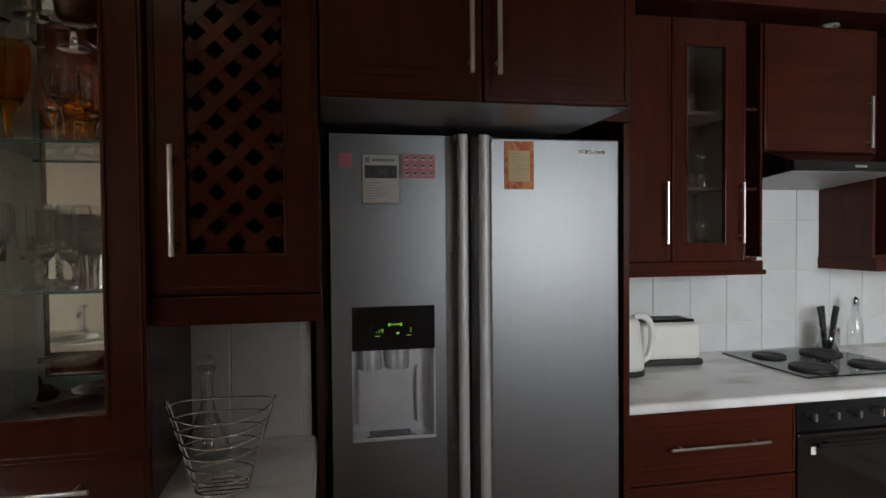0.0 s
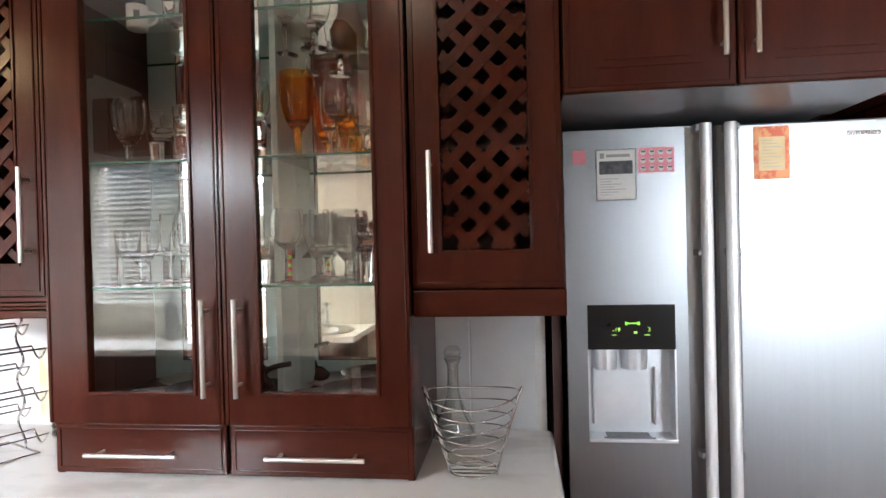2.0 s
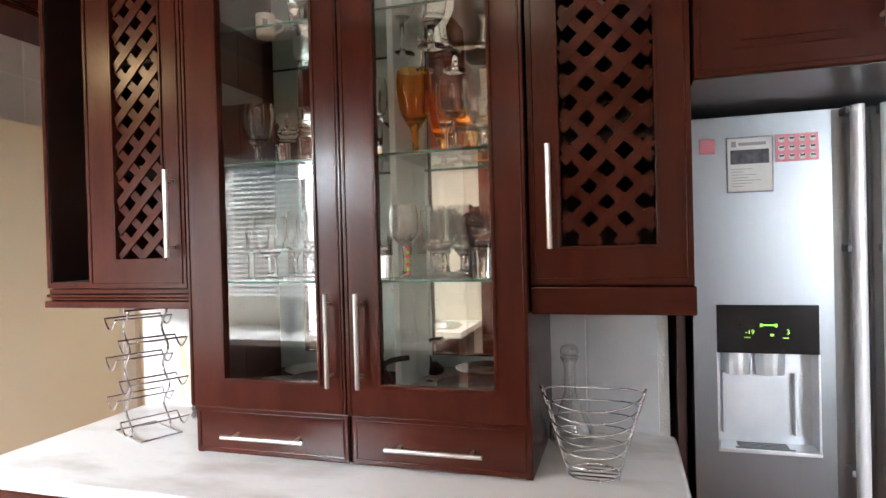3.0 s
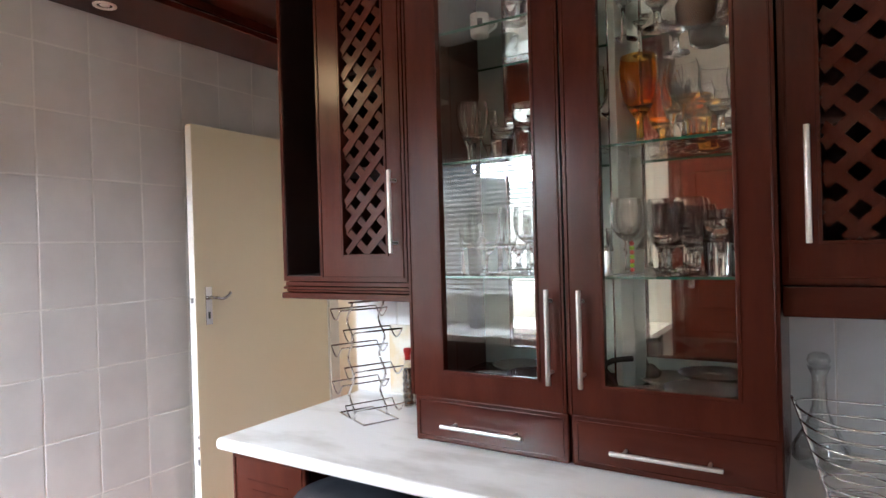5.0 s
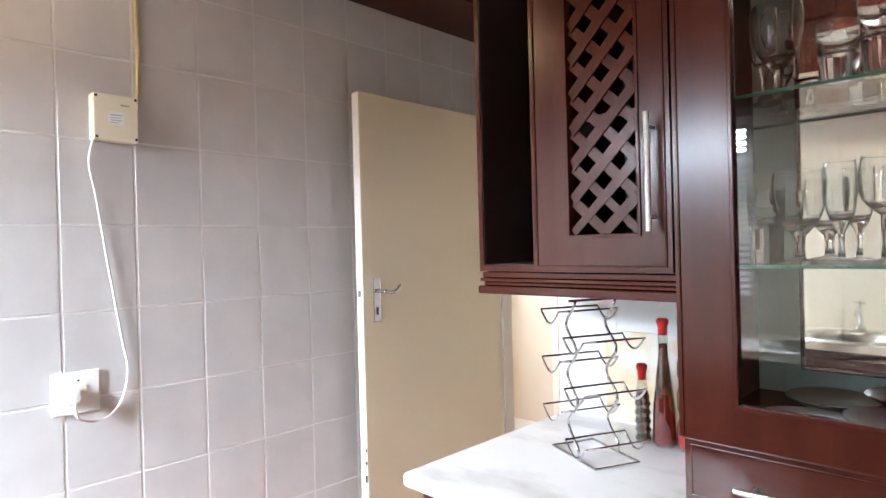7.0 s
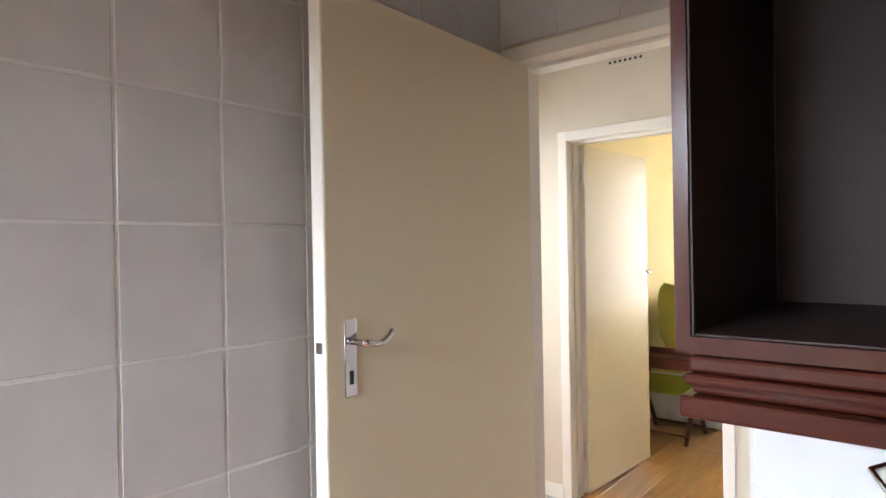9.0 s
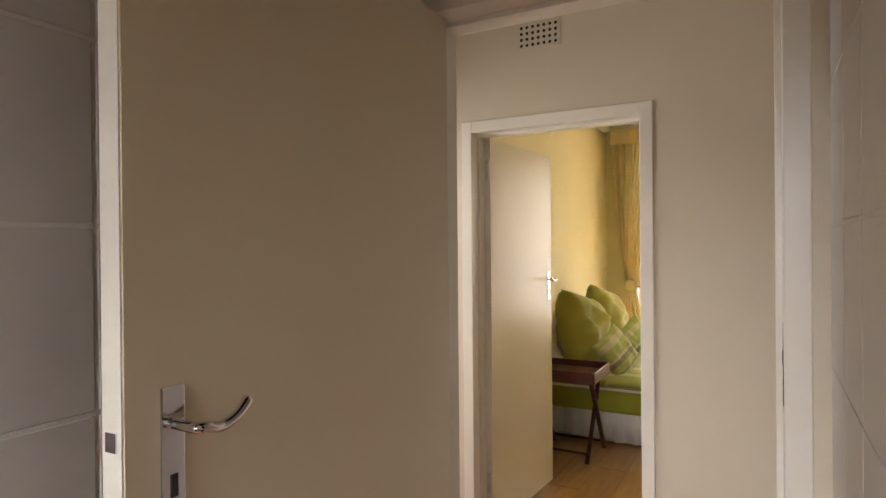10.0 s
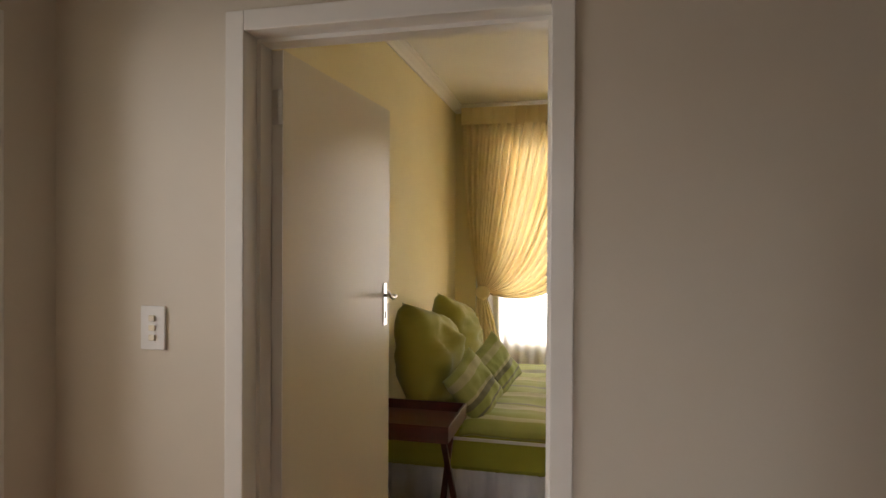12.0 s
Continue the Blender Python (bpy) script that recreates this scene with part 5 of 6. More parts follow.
part("plate", boxes((-0.039, 0.039, -0.061, 0.061, 0.0, 0.007), bevel=0.002), WHITE_PLASTIC, t)
for z in (-0.027, 0, 0.027):
    part("rocker", boxes((-0.010, 0.010, z - 0.008, z + 0.008, 0.0072, 0.0125), bevel=0.002), CREAM_PLASTIC, t)

# ---- west wall fittings ----
t = thing("junction_box", "square cream plastic box on the tiled wall", "junction box", pose(TW + 0.001, 2.354, 1.832, 90, 0, 90))
part("body", boxes((-0.062, 0.062, -0.068, 0.068, 0.0, 0.045), bevel=0.004), CREAM_PLASTIC, t)
part("label", boxes((-0.022, 0.022, -0.022, 0.018, 0.0452, 0.0462)), PAPER, t, "small white printed label")
part("print", boxes((-0.016, 0.016, 0.006, 0.009, 0.0463, 0.0467), (-0.016, 0.010, -0.002, 0.0, 0.0463, 0.0467), (-0.016, 0.014, -0.009, -0.007, 0.0463, 0.0467), (-0.016, 0.006, -0.016, -0.014, 0.0463, 0.0467), (0.012, 0.036, 0.036, 0.041, 0.0452, 0.0458)), GREY_INK, t)
for x in (-0.054, 0.054):
    for y in (-0.060, 0.060):
        sc = part("screw", lathe(bmesh.new(), [(0.0045, 0.0452), (0.004, 0.0472), (0.001, 0.0474)], 12), BLACK_MATT, t)
        sc.location = (x, y, 0)
OLD_TRUNK = material("yellowed_cable", (0.62, 0.50, 0.22), 0.5, second=(0.52, 0.40, 0.16), scale=12)
t = thing("surface_cable", "yellowed cable running up the tiled wall from the box", "cable")
part("cable", tube(bmesh.new(), smooth_path([(TW + 0.006, 2.425, 1.89), (TW + 0.006, 2.432, 2.05), (TW + 0.006, 2.428, 2.25), (TW + 0.006, 2.43, 2.438)], 6), 0.0055, 8), OLD_TRUNK, t, smooth=True)
t = thing("power_socket", "white square wall socket with a plug in it", "socket", pose(TW + 0.001, 2.238, 1.030, 90, 0, 90))
part("plate", boxes((-0.062, 0.062, -0.060, 0.060, 0.0, 0.008), bevel=0.0025), WHITE_PLASTIC, t)
part("switch", boxes((0.010, 0.026, -0.008, 0.020, 0.0082, 0.013), bevel=0.002), CREAM_PLASTIC, t)
part("indicator", lathe(bmesh.new(), [(0.003, 0.008), (0.002, 0.0095)], 10), BLACK_MATT, t).location = (0.006, 0.035, 0)
pg = part("plug", lathe(bmesh.new(), [(0.027, 0.0082), (0.027, 0.022), (0.021, 0.034), (0.016, 0.045), (0.002, 0.047)], 8), WHITE_PLASTIC, t, "white plug")
pg.location = (-0.012, -0.008, 0)
t = thing("white_cable", "slack white flex from the box to the socket", "cable")
part("flex", tube(bmesh.new(), smooth_path([(TW + 0.022, 2.300, 1.775), (TW + 0.014, 2.286, 1.70), (TW + 0.012, 2.303, 1.596), (TW + 0.012, 2.328, 1.41), (TW + 0.012, 2.360, 1.188), (TW + 0.012, 2.376, 1.075), (TW + 0.014, 2.357, 0.987), (TW + 0.018, 2.316, 0.946), (TW + 0.028, 2.270, 0.943), (TW + 0.042, 2.232, 0.966), (TW + 0.048, 2.225, 1.01)], 8), 0.0036, 8), WHITE_PLASTIC, t, smooth=True)

# ---- south side of the kitchen, seen in mirror and glass ----
FRAME_METAL = material("window_frame_paint", (0.30, 0.29, 0.27), 0.4, second=(0.25, 0.24, 0.22), scale=8)


def window(name, label, x0, x1, z0, z1, ya, yb, bars, mat=FRAME_METAL):
    t = tagged(new(name), label, "window", kind="structure")
    y = (ya + yb) / 2
    part("window_frame", boxes((x0, x0 + 0.03, y - 0.02, y + 0.02, z0, z1), (x1 - 0.03, x1, y - 0.02, y + 0.02, z0, z1), (x0 + 0.03, x1 - 0.03, y - 0.02, y + 0.02, z0, z0 + 0.03),
                               (x0 + 0.03, x1 - 0.03, y - 0.02, y + 0.02, z1 - 0.03, z1)), mat, t)
    for b in bars:
        part("mullion", boxes((b - 0.016, b + 0.016, y - 0.018, y + 0.018, z0 + 0.03, z1 - 0.03)), mat, t)
    part("transom", boxes((x0 + 0.03, x1 - 0.03, y - 0.0175, y + 0.0175, z1 - 0.33, z1 - 0.30)), mat, t)
    part("window_sill", boxes((x0 - 0.02, x1 + 0.02, yb - 0.05, yb + 0.03, z0 - 0.025, z0 - 0.001), bevel=0.003), FRAME_WHITE, t)
    return t


window("window_1", "steel framed kitchen window beside the sink", 0.06, 1.13, 1.12, 2.08, 0.42, 0.54, (0.65,))
window("window_2", "steel framed kitchen window", 4.1, 5.4, 1.05, 2.08, 0.42, 0.54, (4.53, 4.97))
STEEL_BOWL = material("sink_steel", (0.62, 0.61, 0.58), 0.24, 1.0, second=(0.56, 0.55, 0.52), scale=9, rough_var=0.05)
BLIND = material("blind_slat", (0.80, 0.79, 0.76), 0.4, second=(0.75, 0.74, 0.71), scale=6)
links = BLIND.node_tree.links
glow, both = BLIND.node_tree.nodes.new("ShaderNodeBsdfTranslucent"), BLIND.node_tree.nodes.new("ShaderNodeMixShader")
glow.inputs[0].default_value, both.inputs[0].default_value = (0.80, 0.79, 0.76, 1), 0.4
links.new(BLIND.node_tree.nodes["Principled BSDF"].outputs[0], both.inputs[1])
links.new(glow.outputs[0], both.inputs[2])
links.new(both.outputs[0], BLIND.node_tree.nodes["Material Output"].inputs[0])
t = thing("venetian_blind", "white venetian blind lowered over the sink window", "blind")
part("head_rail", boxes((0.042, 1.18, 0.545, 0.585, 2.06, 2.098), bevel=0.002), BLIND, t)
sl = bmesh.new()
box(sl, -0.565, 0.565, -0.0145, 0.0145, -0.0007, 0.0007)
slat = part("slat", sl, BLIND, t)
for k in range(27):
    o = slat if k == 0 else slat.copy()
    if k:
        scene.collection.objects.link(o)
    o.matrix_world = pose(0.612, 0.566, 1.125 + 0.0352 * k, -42)
t = thing("sink_worktop", "white worktop under the sink window", "worktop")
part("slab", boxes((0.022, 1.37, 0.545, 1.13, 0.864, 0.9), (1.75, 1.90, 0.545, 1.13, 0.864, 0.9), (1.37, 1.75, 0.545, 0.68, 0.864, 0.9), (1.37, 1.75, 1.06, 1.13, 0.864, 0.9)), MARBLE, t)
t = thing("base_cabinet", "red mahogany base cabinet under the sink", "cabinet", group="base cabinets")
part("body", boxes((TW + 0.002, 1.84, 0.545, 1.08, 0.0, 0.70), (TW + 0.002, 1.84, 1.06, 1.08, 0.70, 0.862), (1.82, 1.84, 0.545, 1.06, 0.70, 0.862)), MAHOGANY, t)
for k in range(4):
    board_front(t, "door", 0.27 + 0.3925 * k, 0.655 + 0.3925 * k, 0.1, 0.858, 1.082, MAHOGANY, rim=False)
t = thing("sink", "round steel sink bowl with a raised rim", "sink", Matrix.Translation((1.56, 0.87, 0.9)))
part("bowl", lathe(bmesh.new(), [(0.272, 0.0005), (0.272, 0.003), (0.215, 0.004), (0.205, 0.008), (0.195, 0.004), (0.188, -0.02), (0.178, -0.11), (0.150, -0.142), (0.03, -0.150), (0.002, -0.150)], 40, cap=False), STEEL_BOWL, t, smooth=True)
part("waste", lathe(bmesh.new(), [(0.034, -0.149), (0.030, -0.145), (0.002, -0.147)], 20), BLACK_MATT, t, "dark sink waste")
t = thing("tap", "small chrome pillar tap behind the sink", "tap", Matrix.Translation((1.56, 0.60, 0.9)))
part("spout", tube(bmesh.new(), smooth_path([(0, 0, 0.0), (0, 0, 0.10), (0, 0.02, 0.125), (0, 0.07, 0.125), (0, 0.10, 0.10)], 6), 0.011, 10), CHROME, t, smooth=True)
part("base", lathe(bmesh.new(), [(0.03, 0), (0.028, 0.02), (0.015, 0.04)], 20), CHROME, t, smooth=True)
part("stem", lathe(bmesh.new(), [(0.009, 0.10), (0.009, 0.165), (0.004, 0.17)], 14), CHROME, t, smooth=True)
part("cross_head", boxes((-0.03, 0.03, -0.005, 0.005, 0.150, 0.160), (-0.005, 0.005, -0.03, 0.03, 0.150, 0.160), bevel=0.002), CHROME, t)
DOTS = material("pale_cloth", (0.60, 0.60, 0.62), 0.6, second=(0.55, 0.55, 0.57), scale=10)
t = thing("polka_dot_bottle", "pale bottle cover with black dots on the sink worktop", "bottle", Matrix.Translation((0.77, 0.80, 0.9)))
part("body", lathe(bmesh.new(), [(0.002, 0.001), (0.045, 0.001), (0.046, 0.21), (0.04, 0.235), (0.015, 0.245), (0.012, 0.27)], 24), DOTS, t, smooth=True)
for r in range(6):
    for c in range(6):
        a = math.radians(60 * c + 30 * (r % 2))
        dd = part("dot", lathe(bmesh.new(), [(0.011, 0.0), (0.010, 0.0012)], 12), BLACK_MATT, t)
        dd.matrix_parent_inverse = Matrix.Identity(4)
        dd.matrix_basis = Matrix.Rotation(a, 4, "Z") @ Matrix.Translation((0.0455, 0, 0.022 + 0.034 * r)) @ Matrix.Rotation(math.pi / 2, 4, "Y")
part("pump", tube(bmesh.new(), [(0, 0, 0.27), (0, 0, 0.30), (0.03, 0, 0.302)], 0.005, 8), BLACK_MATT, t)
door_frame("door_frame_4", "mahogany frame of the back door", 1.95, 2.76, 0.4, 0.54, 2.04, 0.05, 0.006, MAHOGANY)
t = thing("door_3", "closed red mahogany panelled back door", "door", Matrix.Translation((1.975, 0.47, 0.005)), kind="structure")
part("leaf", boxes((0.0, 0.76, 0.0, 0.04, 0.0, 2.02)), MAHOGANY, t)
for z0, z1 in ((0.15, 0.85), (1.0, 1.9)):
    for x0 in (0.09, 0.42):
        part("panel", boxes((x0, x0 + 0.25, 0.0402, 0.05, z0, z1), bevel=0.008), MAHOGANY, t)
lever_handle(t, t.matrix_world @ pose(0.05, 0.0402, 1.215, 0, 0, 180), -1)
SHADE = material("opal_shade", (1.0, 0.84, 0.60), 0.4, emission=40.0)
t = thing("ceiling_lamp", "lit ceiling lamp with three small bell-shaped spots", "lamp", Matrix.Translation((2.47, 1.62, H - 0.001)))
part("rose", lathe(bmesh.new(), [(0.06, 0.0), (0.06, -0.02), (0.02, -0.03)], 24), NICKEL, t, smooth=True)
part("bar", boxes((-0.22, 0.22, -0.012, 0.012, -0.05, -0.03), bevel=0.004), NICKEL, t)
for x in (-0.18, 0.0, 0.18):
    part("bell", lathe(bmesh.new(), [(0.012, -0.05), (0.02, -0.085), (0.042, -0.125), (0.045, -0.14), (0.039, -0.138), (0.018, -0.09)], 24, (x, 0, 0), cap=False), NICKEL, t, smooth=True)
    part("bulb", lathe(bmesh.new(), [(0.004, -0.09), (0.018, -0.10), (0.026, -0.12), (0.018, -0.138), (0.003, -0.142)], 18, (x, 0, 0)), SHADE, t, "glowing warm bulb", smooth=True)

# ---- bedroom ----


def fabric(name, base, second, translucent=0.0, scale=4.0, bump=0.25, bump_scale=220, stripes=None):
    m = bpy.data.materials.new(name)
    m.use_nodes = True
    n, l = m.node_tree.nodes, m.node_tree.links
    b, out = n["Principled BSDF"], n["Material Output"]
    b.inputs["Roughness"].default_value = 0.85
    b.inputs["Sheen Weight"].default_value = 0.2
    co = n.new("ShaderNodeTexCoord")
    t1, t2 = n.new("ShaderNodeTexNoise"), n.new("ShaderNodeTexNoise")
    t1.inputs["Scale"].default_value, t2.inputs["Scale"].default_value = scale, bump_scale
    l.new(co.outputs["Object"], t1.inputs["Vector"])
    l.new(co.outputs["Object"], t2.inputs["Vector"])
    r = n.new("ShaderNodeValToRGB")
    r.color_ramp.elements[0].position, r.color_ramp.elements[1].position = 0.35, 0.65
    r.color_ramp.elements[0].color, r.color_ramp.elements[1].color = (*base, 1), (*second, 1)
    l.new(t1.outputs[0], r.inputs[0])
    col = r.outputs[0]
    if stripes:
        axis, rows = stripes
        sep = n.new("ShaderNodeSeparateXYZ")
        l.new(co.outputs["Object"], sep.inputs[0])
        for lo, hi, c in rows:
            a, d, mul = n.new("ShaderNodeMath"), n.new("ShaderNodeMath"), n.new("ShaderNodeMath")
            a.operation, d.operation, mul.operation = "GREATER_THAN", "LESS_THAN", "MULTIPLY"
            l.new(sep.outputs[axis], a.inputs[0])
            l.new(sep.outputs[axis], d.inputs[0])
            a.inputs[1].default_value, d.inputs[1].default_value = lo, hi
            l.new(a.outputs[0], mul.inputs[0])
            l.new(d.outputs[0], mul.inputs[1])
            mx = n.new("ShaderNodeMix")
            mx.data_type = "RGBA"
            l.new(mul.outputs[0], mx.inputs["Factor"])
            l.new(col, mx.inputs["A"])
            mx.inputs["B"].default_value = (*c, 1)
            col = mx.outputs["Result"]
    l.new(col, b.inputs["Base Color"])
    bp = n.new("ShaderNodeBump")
    bp.inputs["Strength"].default_value, bp.inputs["Distance"].default_value = bump, 0.002
    l.new(t2.outputs[0], bp.inputs["Height"])
    l.new(bp.outputs[0], b.inputs["Normal"])
    if translucent:
        tr, mx = n.new("ShaderNodeBsdfTranslucent"), n.new("ShaderNodeMixShader")
        l.new(col, tr.inputs[0])
        mx.inputs[0].default_value = translucent
        l.new(b.outputs[0], mx.inputs[1])
        l.new(tr.outputs[0], mx.inputs[2])
        l.new(mx.outputs[0], out.inputs[0])
    return m


CURTAIN = fabric("gold_curtain", (0.86, 0.73, 0.45), (0.81, 0.67, 0.38), 0.34)
SHEER = fabric("white_sheer", (0.85, 0.85, 0.83), (0.80, 0.80, 0.79), 0.8)
LIME = fabric("lime_cotton", (0.31, 0.28, 0.045), (0.27, 0.25, 0.038))
LIME_SHEET = fabric("lime_sheet", (0.33, 0.35, 0.04), (0.29, 0.32, 0.035))
PALE, GREYISH = (0.55, 0.54, 0.30), (0.22, 0.22, 0.13)
DUVET = fabric("striped_duvet", (0.36, 0.38, 0.10), (0.31, 0.34, 0.07), stripes=(1, [(7.33, 7.37, PALE), (7.52, 7.60, PALE), (7.62, 7.65, GREYISH), (7.85, 7.93, PALE), (8.08, 8.12, GREYISH), (8.3, 8.42, PALE), (8.6, 8.66, GREYISH)]))
CUSHION = fabric("striped_cushion", (0.42, 0.45, 0.16), (0.37, 0.41, 0.12), stripes=(2, [(-0.055, -0.02, GREYISH), (-0.02, 0.0, PALE), (-0.12, -0.105, GREYISH), (0.08, 0.13, PALE)]))
VALANCE = fabric("white_valance", (0.74, 0.75, 0.80), (0.68, 0.69, 0.75))
TABLE_WOOD = material("dark_red_table_wood", (0.055, 0.010, 0.010), 0.3, second=(0.085, 0.017, 0.015), scale=4, stretch=(1, 6, 6), fine=(26, 0.4), coat=0.2)

bed = thing("bed", "low double bed with lime sheets and a white valance", "bed")
bm = bmesh.new()
BX0, BX1, BY0, BY1 = -0.50, 1.55, 7.26, 8.90
part("mattress", boxes((BX0, BX1, BY0, BY1, 0.225, 0.475), bevel=0.03), LIME_SHEET, bed, "lime green fitted sheet")
part("piping", boxes((BX0 + 0.02, BX1, BY0 - 0.006, BY0 + 0.004, 0.398, 0.416), bevel=0.003), VALANCE, bed, "pale band along the sheet")
bm = bmesh.new()
ra, rb = [], []
n = 120
for k in range(n + 1):
    x = BX0 + 0.02 + (BX1 - BX0 - 0.04) * k / n
    y = BY0 + 0.012 + 0.010 * math.sin(k * 0.9) + 0.006 * math.sin(k * 2.3)
    ra.append(bm.verts.new((x, y, 0.235)))
    rb.append(bm.verts.new((x, y - 0.008, 0.02)))
for k in range(n):
    bm.faces.new((ra[k], ra[k + 1], rb[k + 1], rb[k]))
vl = part("valance", bm, VALANCE, bed, "gathered white valance", smooth=True)
so = vl.modifiers.new("thick", "SOLIDIFY")
so.thickness = 0.004
part("base", boxes((BX0, BX1, BY0 + 0.04, BY1 - 0.02, 0.02, 0.224)), DARK_BOARD, bed)
du = bmesh.new()
nx, ny = 70, 60
grid = []
for i in range(nx + 1):
    row = []
    for j in range(ny + 1):
        x = -0.02 + 1.60 * i / nx
        y = BY0 - 0.02 + (BY1 - BY0 + 0.03) * j / ny
        w = 0.014 * noise.noise(Vector((x * 2.4, y * 7, 1.3))) + 0.012 * noise.noise(Vector((x * 6, y * 13, 4.1)))
        z = 0.515 + w
        if j < 5:
            z -= (5 - j) ** 1.6 * 0.0055
        if i < 4:
            z -= (4 - i) ** 2 * 0.0012
        row.append(du.verts.new((x, y, z)))
    grid.append(row)
for i in range(nx):
    for j in range(ny):
        du.faces.new((grid[i][j], grid[i + 1][j], grid[i + 1][j + 1], grid[i][j + 1]))
dv = tagged(part("duvet", du, DUVET, smooth=True), "crumpled lime duvet with grey and pale stripes on the bed", "duvet")
so = dv.modifiers.new("thick", "SOLIDIFY")
so.thickness, so.offset = 0.03, -1


def cushion(name, label, m, w, h, d, mat, seed):
    bm = bmesh.new()
    n = 22
    front, back = [], []
    for i in range(n + 1):
        fr_, bk = [], []
        for j in range(n + 1):
            u, v = 2 * i / n - 1, 2 * j / n - 1
            pin = 1 - 0.10 * (1 - u * u) * abs(v) ** 2
            pin2 = 1 - 0.10 * (1 - v * v) * abs(u) ** 2
            puff = ((1 - u ** 2) * (1 - v ** 2)) ** 0.40
            wr = 0.35 * noise.noise(Vector((u * 2.1 + seed, v * 2.1, seed * 1.7))) + 0.15 * noise.noise(Vector((u * 5 + seed, v * 5, seed)))
            x, z = u * w / 2 * pin2, v * h / 2 * pin
            fr_.append(bm.verts.new((x, -d / 2 * puff * (1 + wr), z)))
            bk.append(bm.verts.new((x, d / 2 * puff * (1 + wr * 0.5) + 1e-4, z)))
        front.append(fr_), back.append(bk)
    for i in range(n):
        for j in range(n):
            bm.faces.new((front[i][j], front[i + 1][j], front[i + 1][j + 1], front[i][j + 1]))
            bm.faces.new((back[i][j], back[i][j + 1], back[i + 1][j + 1], back[i + 1][j]))
    bmesh.ops.remove_doubles(bm, verts=bm.verts, dist=0.0012)
    ob = tagged(part(name, bm, mat, smooth=True), label, "pillow", "pillows on the bed")
    ob.matrix_world = m
    return ob


cushion("euro_pillow", "large square lime green pillow leaning on the wall", pose(-0.27, 7.62, 0.775, 0, 0, 78) @ pose(0, 0, 0, -16, 14, 0), 0.62, 0.62, 0.38, LIME, 1.0)
cushion("euro_pillow", "large square lime green pillow leaning on the wall", pose(-0.25, 8.36, 0.775, 0, 0, 80) @ pose(0, 0, 0, -18, 18, 0), 0.60, 0.60, 0.34, LIME, 2.2)
cushion("scatter_cushion", "striped lime and grey cushion propped on the bed", pose(0.03, 7.46, 0.645, 0, 0, 74) @ pose(0, 0, 0, -30, -24, 0), 0.36, 0.36, 0.15, CUSHION, 3.1)
cushion("scatter_cushion", "striped lime and grey cushion propped on the bed", pose(0.07, 8.02, 0.66, 0, 0, 70) @ pose(0, 0, 0, -28, -24, 0), 0.37, 0.37, 0.16, CUSHION, 4.6)

t = thing("tray_table", "dark red wooden butler's tray table on folding legs beside the bed", "side table")
TX0, TX1, TY0, TY1 = -0.44, 0.035, 6.74, 7.19
part("tray_base", boxes((TX0 + 0.01, TX1 - 0.01, TY0 + 0.01, TY1 - 0.01, 0.565, 0.577)), TABLE_WOOD, t)
for r in ((TX0, TX1, TY0, TY0 + 0.014, 0.545, 0.625), (TX0, TX1, TY1 - 0.014, TY1, 0.545, 0.625), (TX0, TX0 + 0.014, TY0 + 0.0145, TY1 - 0.0145, 0.545, 0.625), (TX1 - 0.014, TX1, TY0 + 0.0145, TY1 - 0.0145, 0.545, 0.625)):
    part("tray_side", boxes(r, bevel=0.003), TABLE_WOOD, t)


def leg(a, b):
    a, b = Vector(a), Vector(b)
    bm = bmesh.new()
    box(bm, -0.014, 0.014, -0.011, 0.011, 0, (b - a).length, bevel=0.002)
    o = part("leg", bm, TABLE_WOOD, t)
    o.matrix_world = Matrix.Translation(a) @ (b - a).to_track_quat("Z", "Y").to_matrix().to_4x4()


for x in (TX0 + 0.05, TX1 - 0.05):
    s = 0.012
    leg((x - s, TY0 + 0.03, 0.0), (x - s, TY1 - 0.06, 0.548))
    leg((x + s, TY1 - 0.03, 0.0), (x + s, TY0 + 0.06, 0.548))
for y, z in ((TY0 + 0.06, 0.54), (TY1 - 0.06, 0.54), (TY0 + 0.06, 0.06), (TY1 - 0.06, 0.06)):
    part("stretcher", rod(bmesh.new(), (TX0 + 0.05, y, z), (TX1 - 0.05, y, z), 0.010, 12), TABLE_WOOD, t)

# curtain drawn back to a rosette
cu = thing("curtain", "gold pleated curtain drawn back to a round rosette", "curtain")
CX, CT, RX, RZ, CY = -0.46, 2.70, -0.245, 1.05, 9.43
bm = bmesh.new()
nu, nv = 260, 44
grid = []
for i in range(nu + 1):
    u = i / nu
    x0 = CX + 1.5 * u
    row = []
    for j in range(nv + 1):
        v = j / nv
        ctrl = Vector((CX + 0.02 + 1.5 * u * (0.55 + 0.30 * u), 0, 1.72 - 0.98 * u))
        end = Vector((RX - 0.05 + 0.10 * u, 0, RZ + 0.03 - 0.05 * u))
        top = Vector((x0, 0, CT))
        p = top * (1 - v) ** 2 + ctrl * 2 * v * (1 - v) + end * v * v
        gather = (1 - v) ** 0.5 * (0.45 + 0.55 * min(1, v * 5)) + 0.15
        fold = 0.034 * math.sin(u * 2 * math.pi * 20 + 1.1 * math.sin(u * 11)) * (0.75 + 0.45 * math.sin(u * 23)) + 0.009 * math.sin(u * 2 * math.pi * 37 + 1.0 + 3 * v)
        row.append(bm.verts.new((p.x, CY + fold * gather, p.z)))
    grid.append(row)
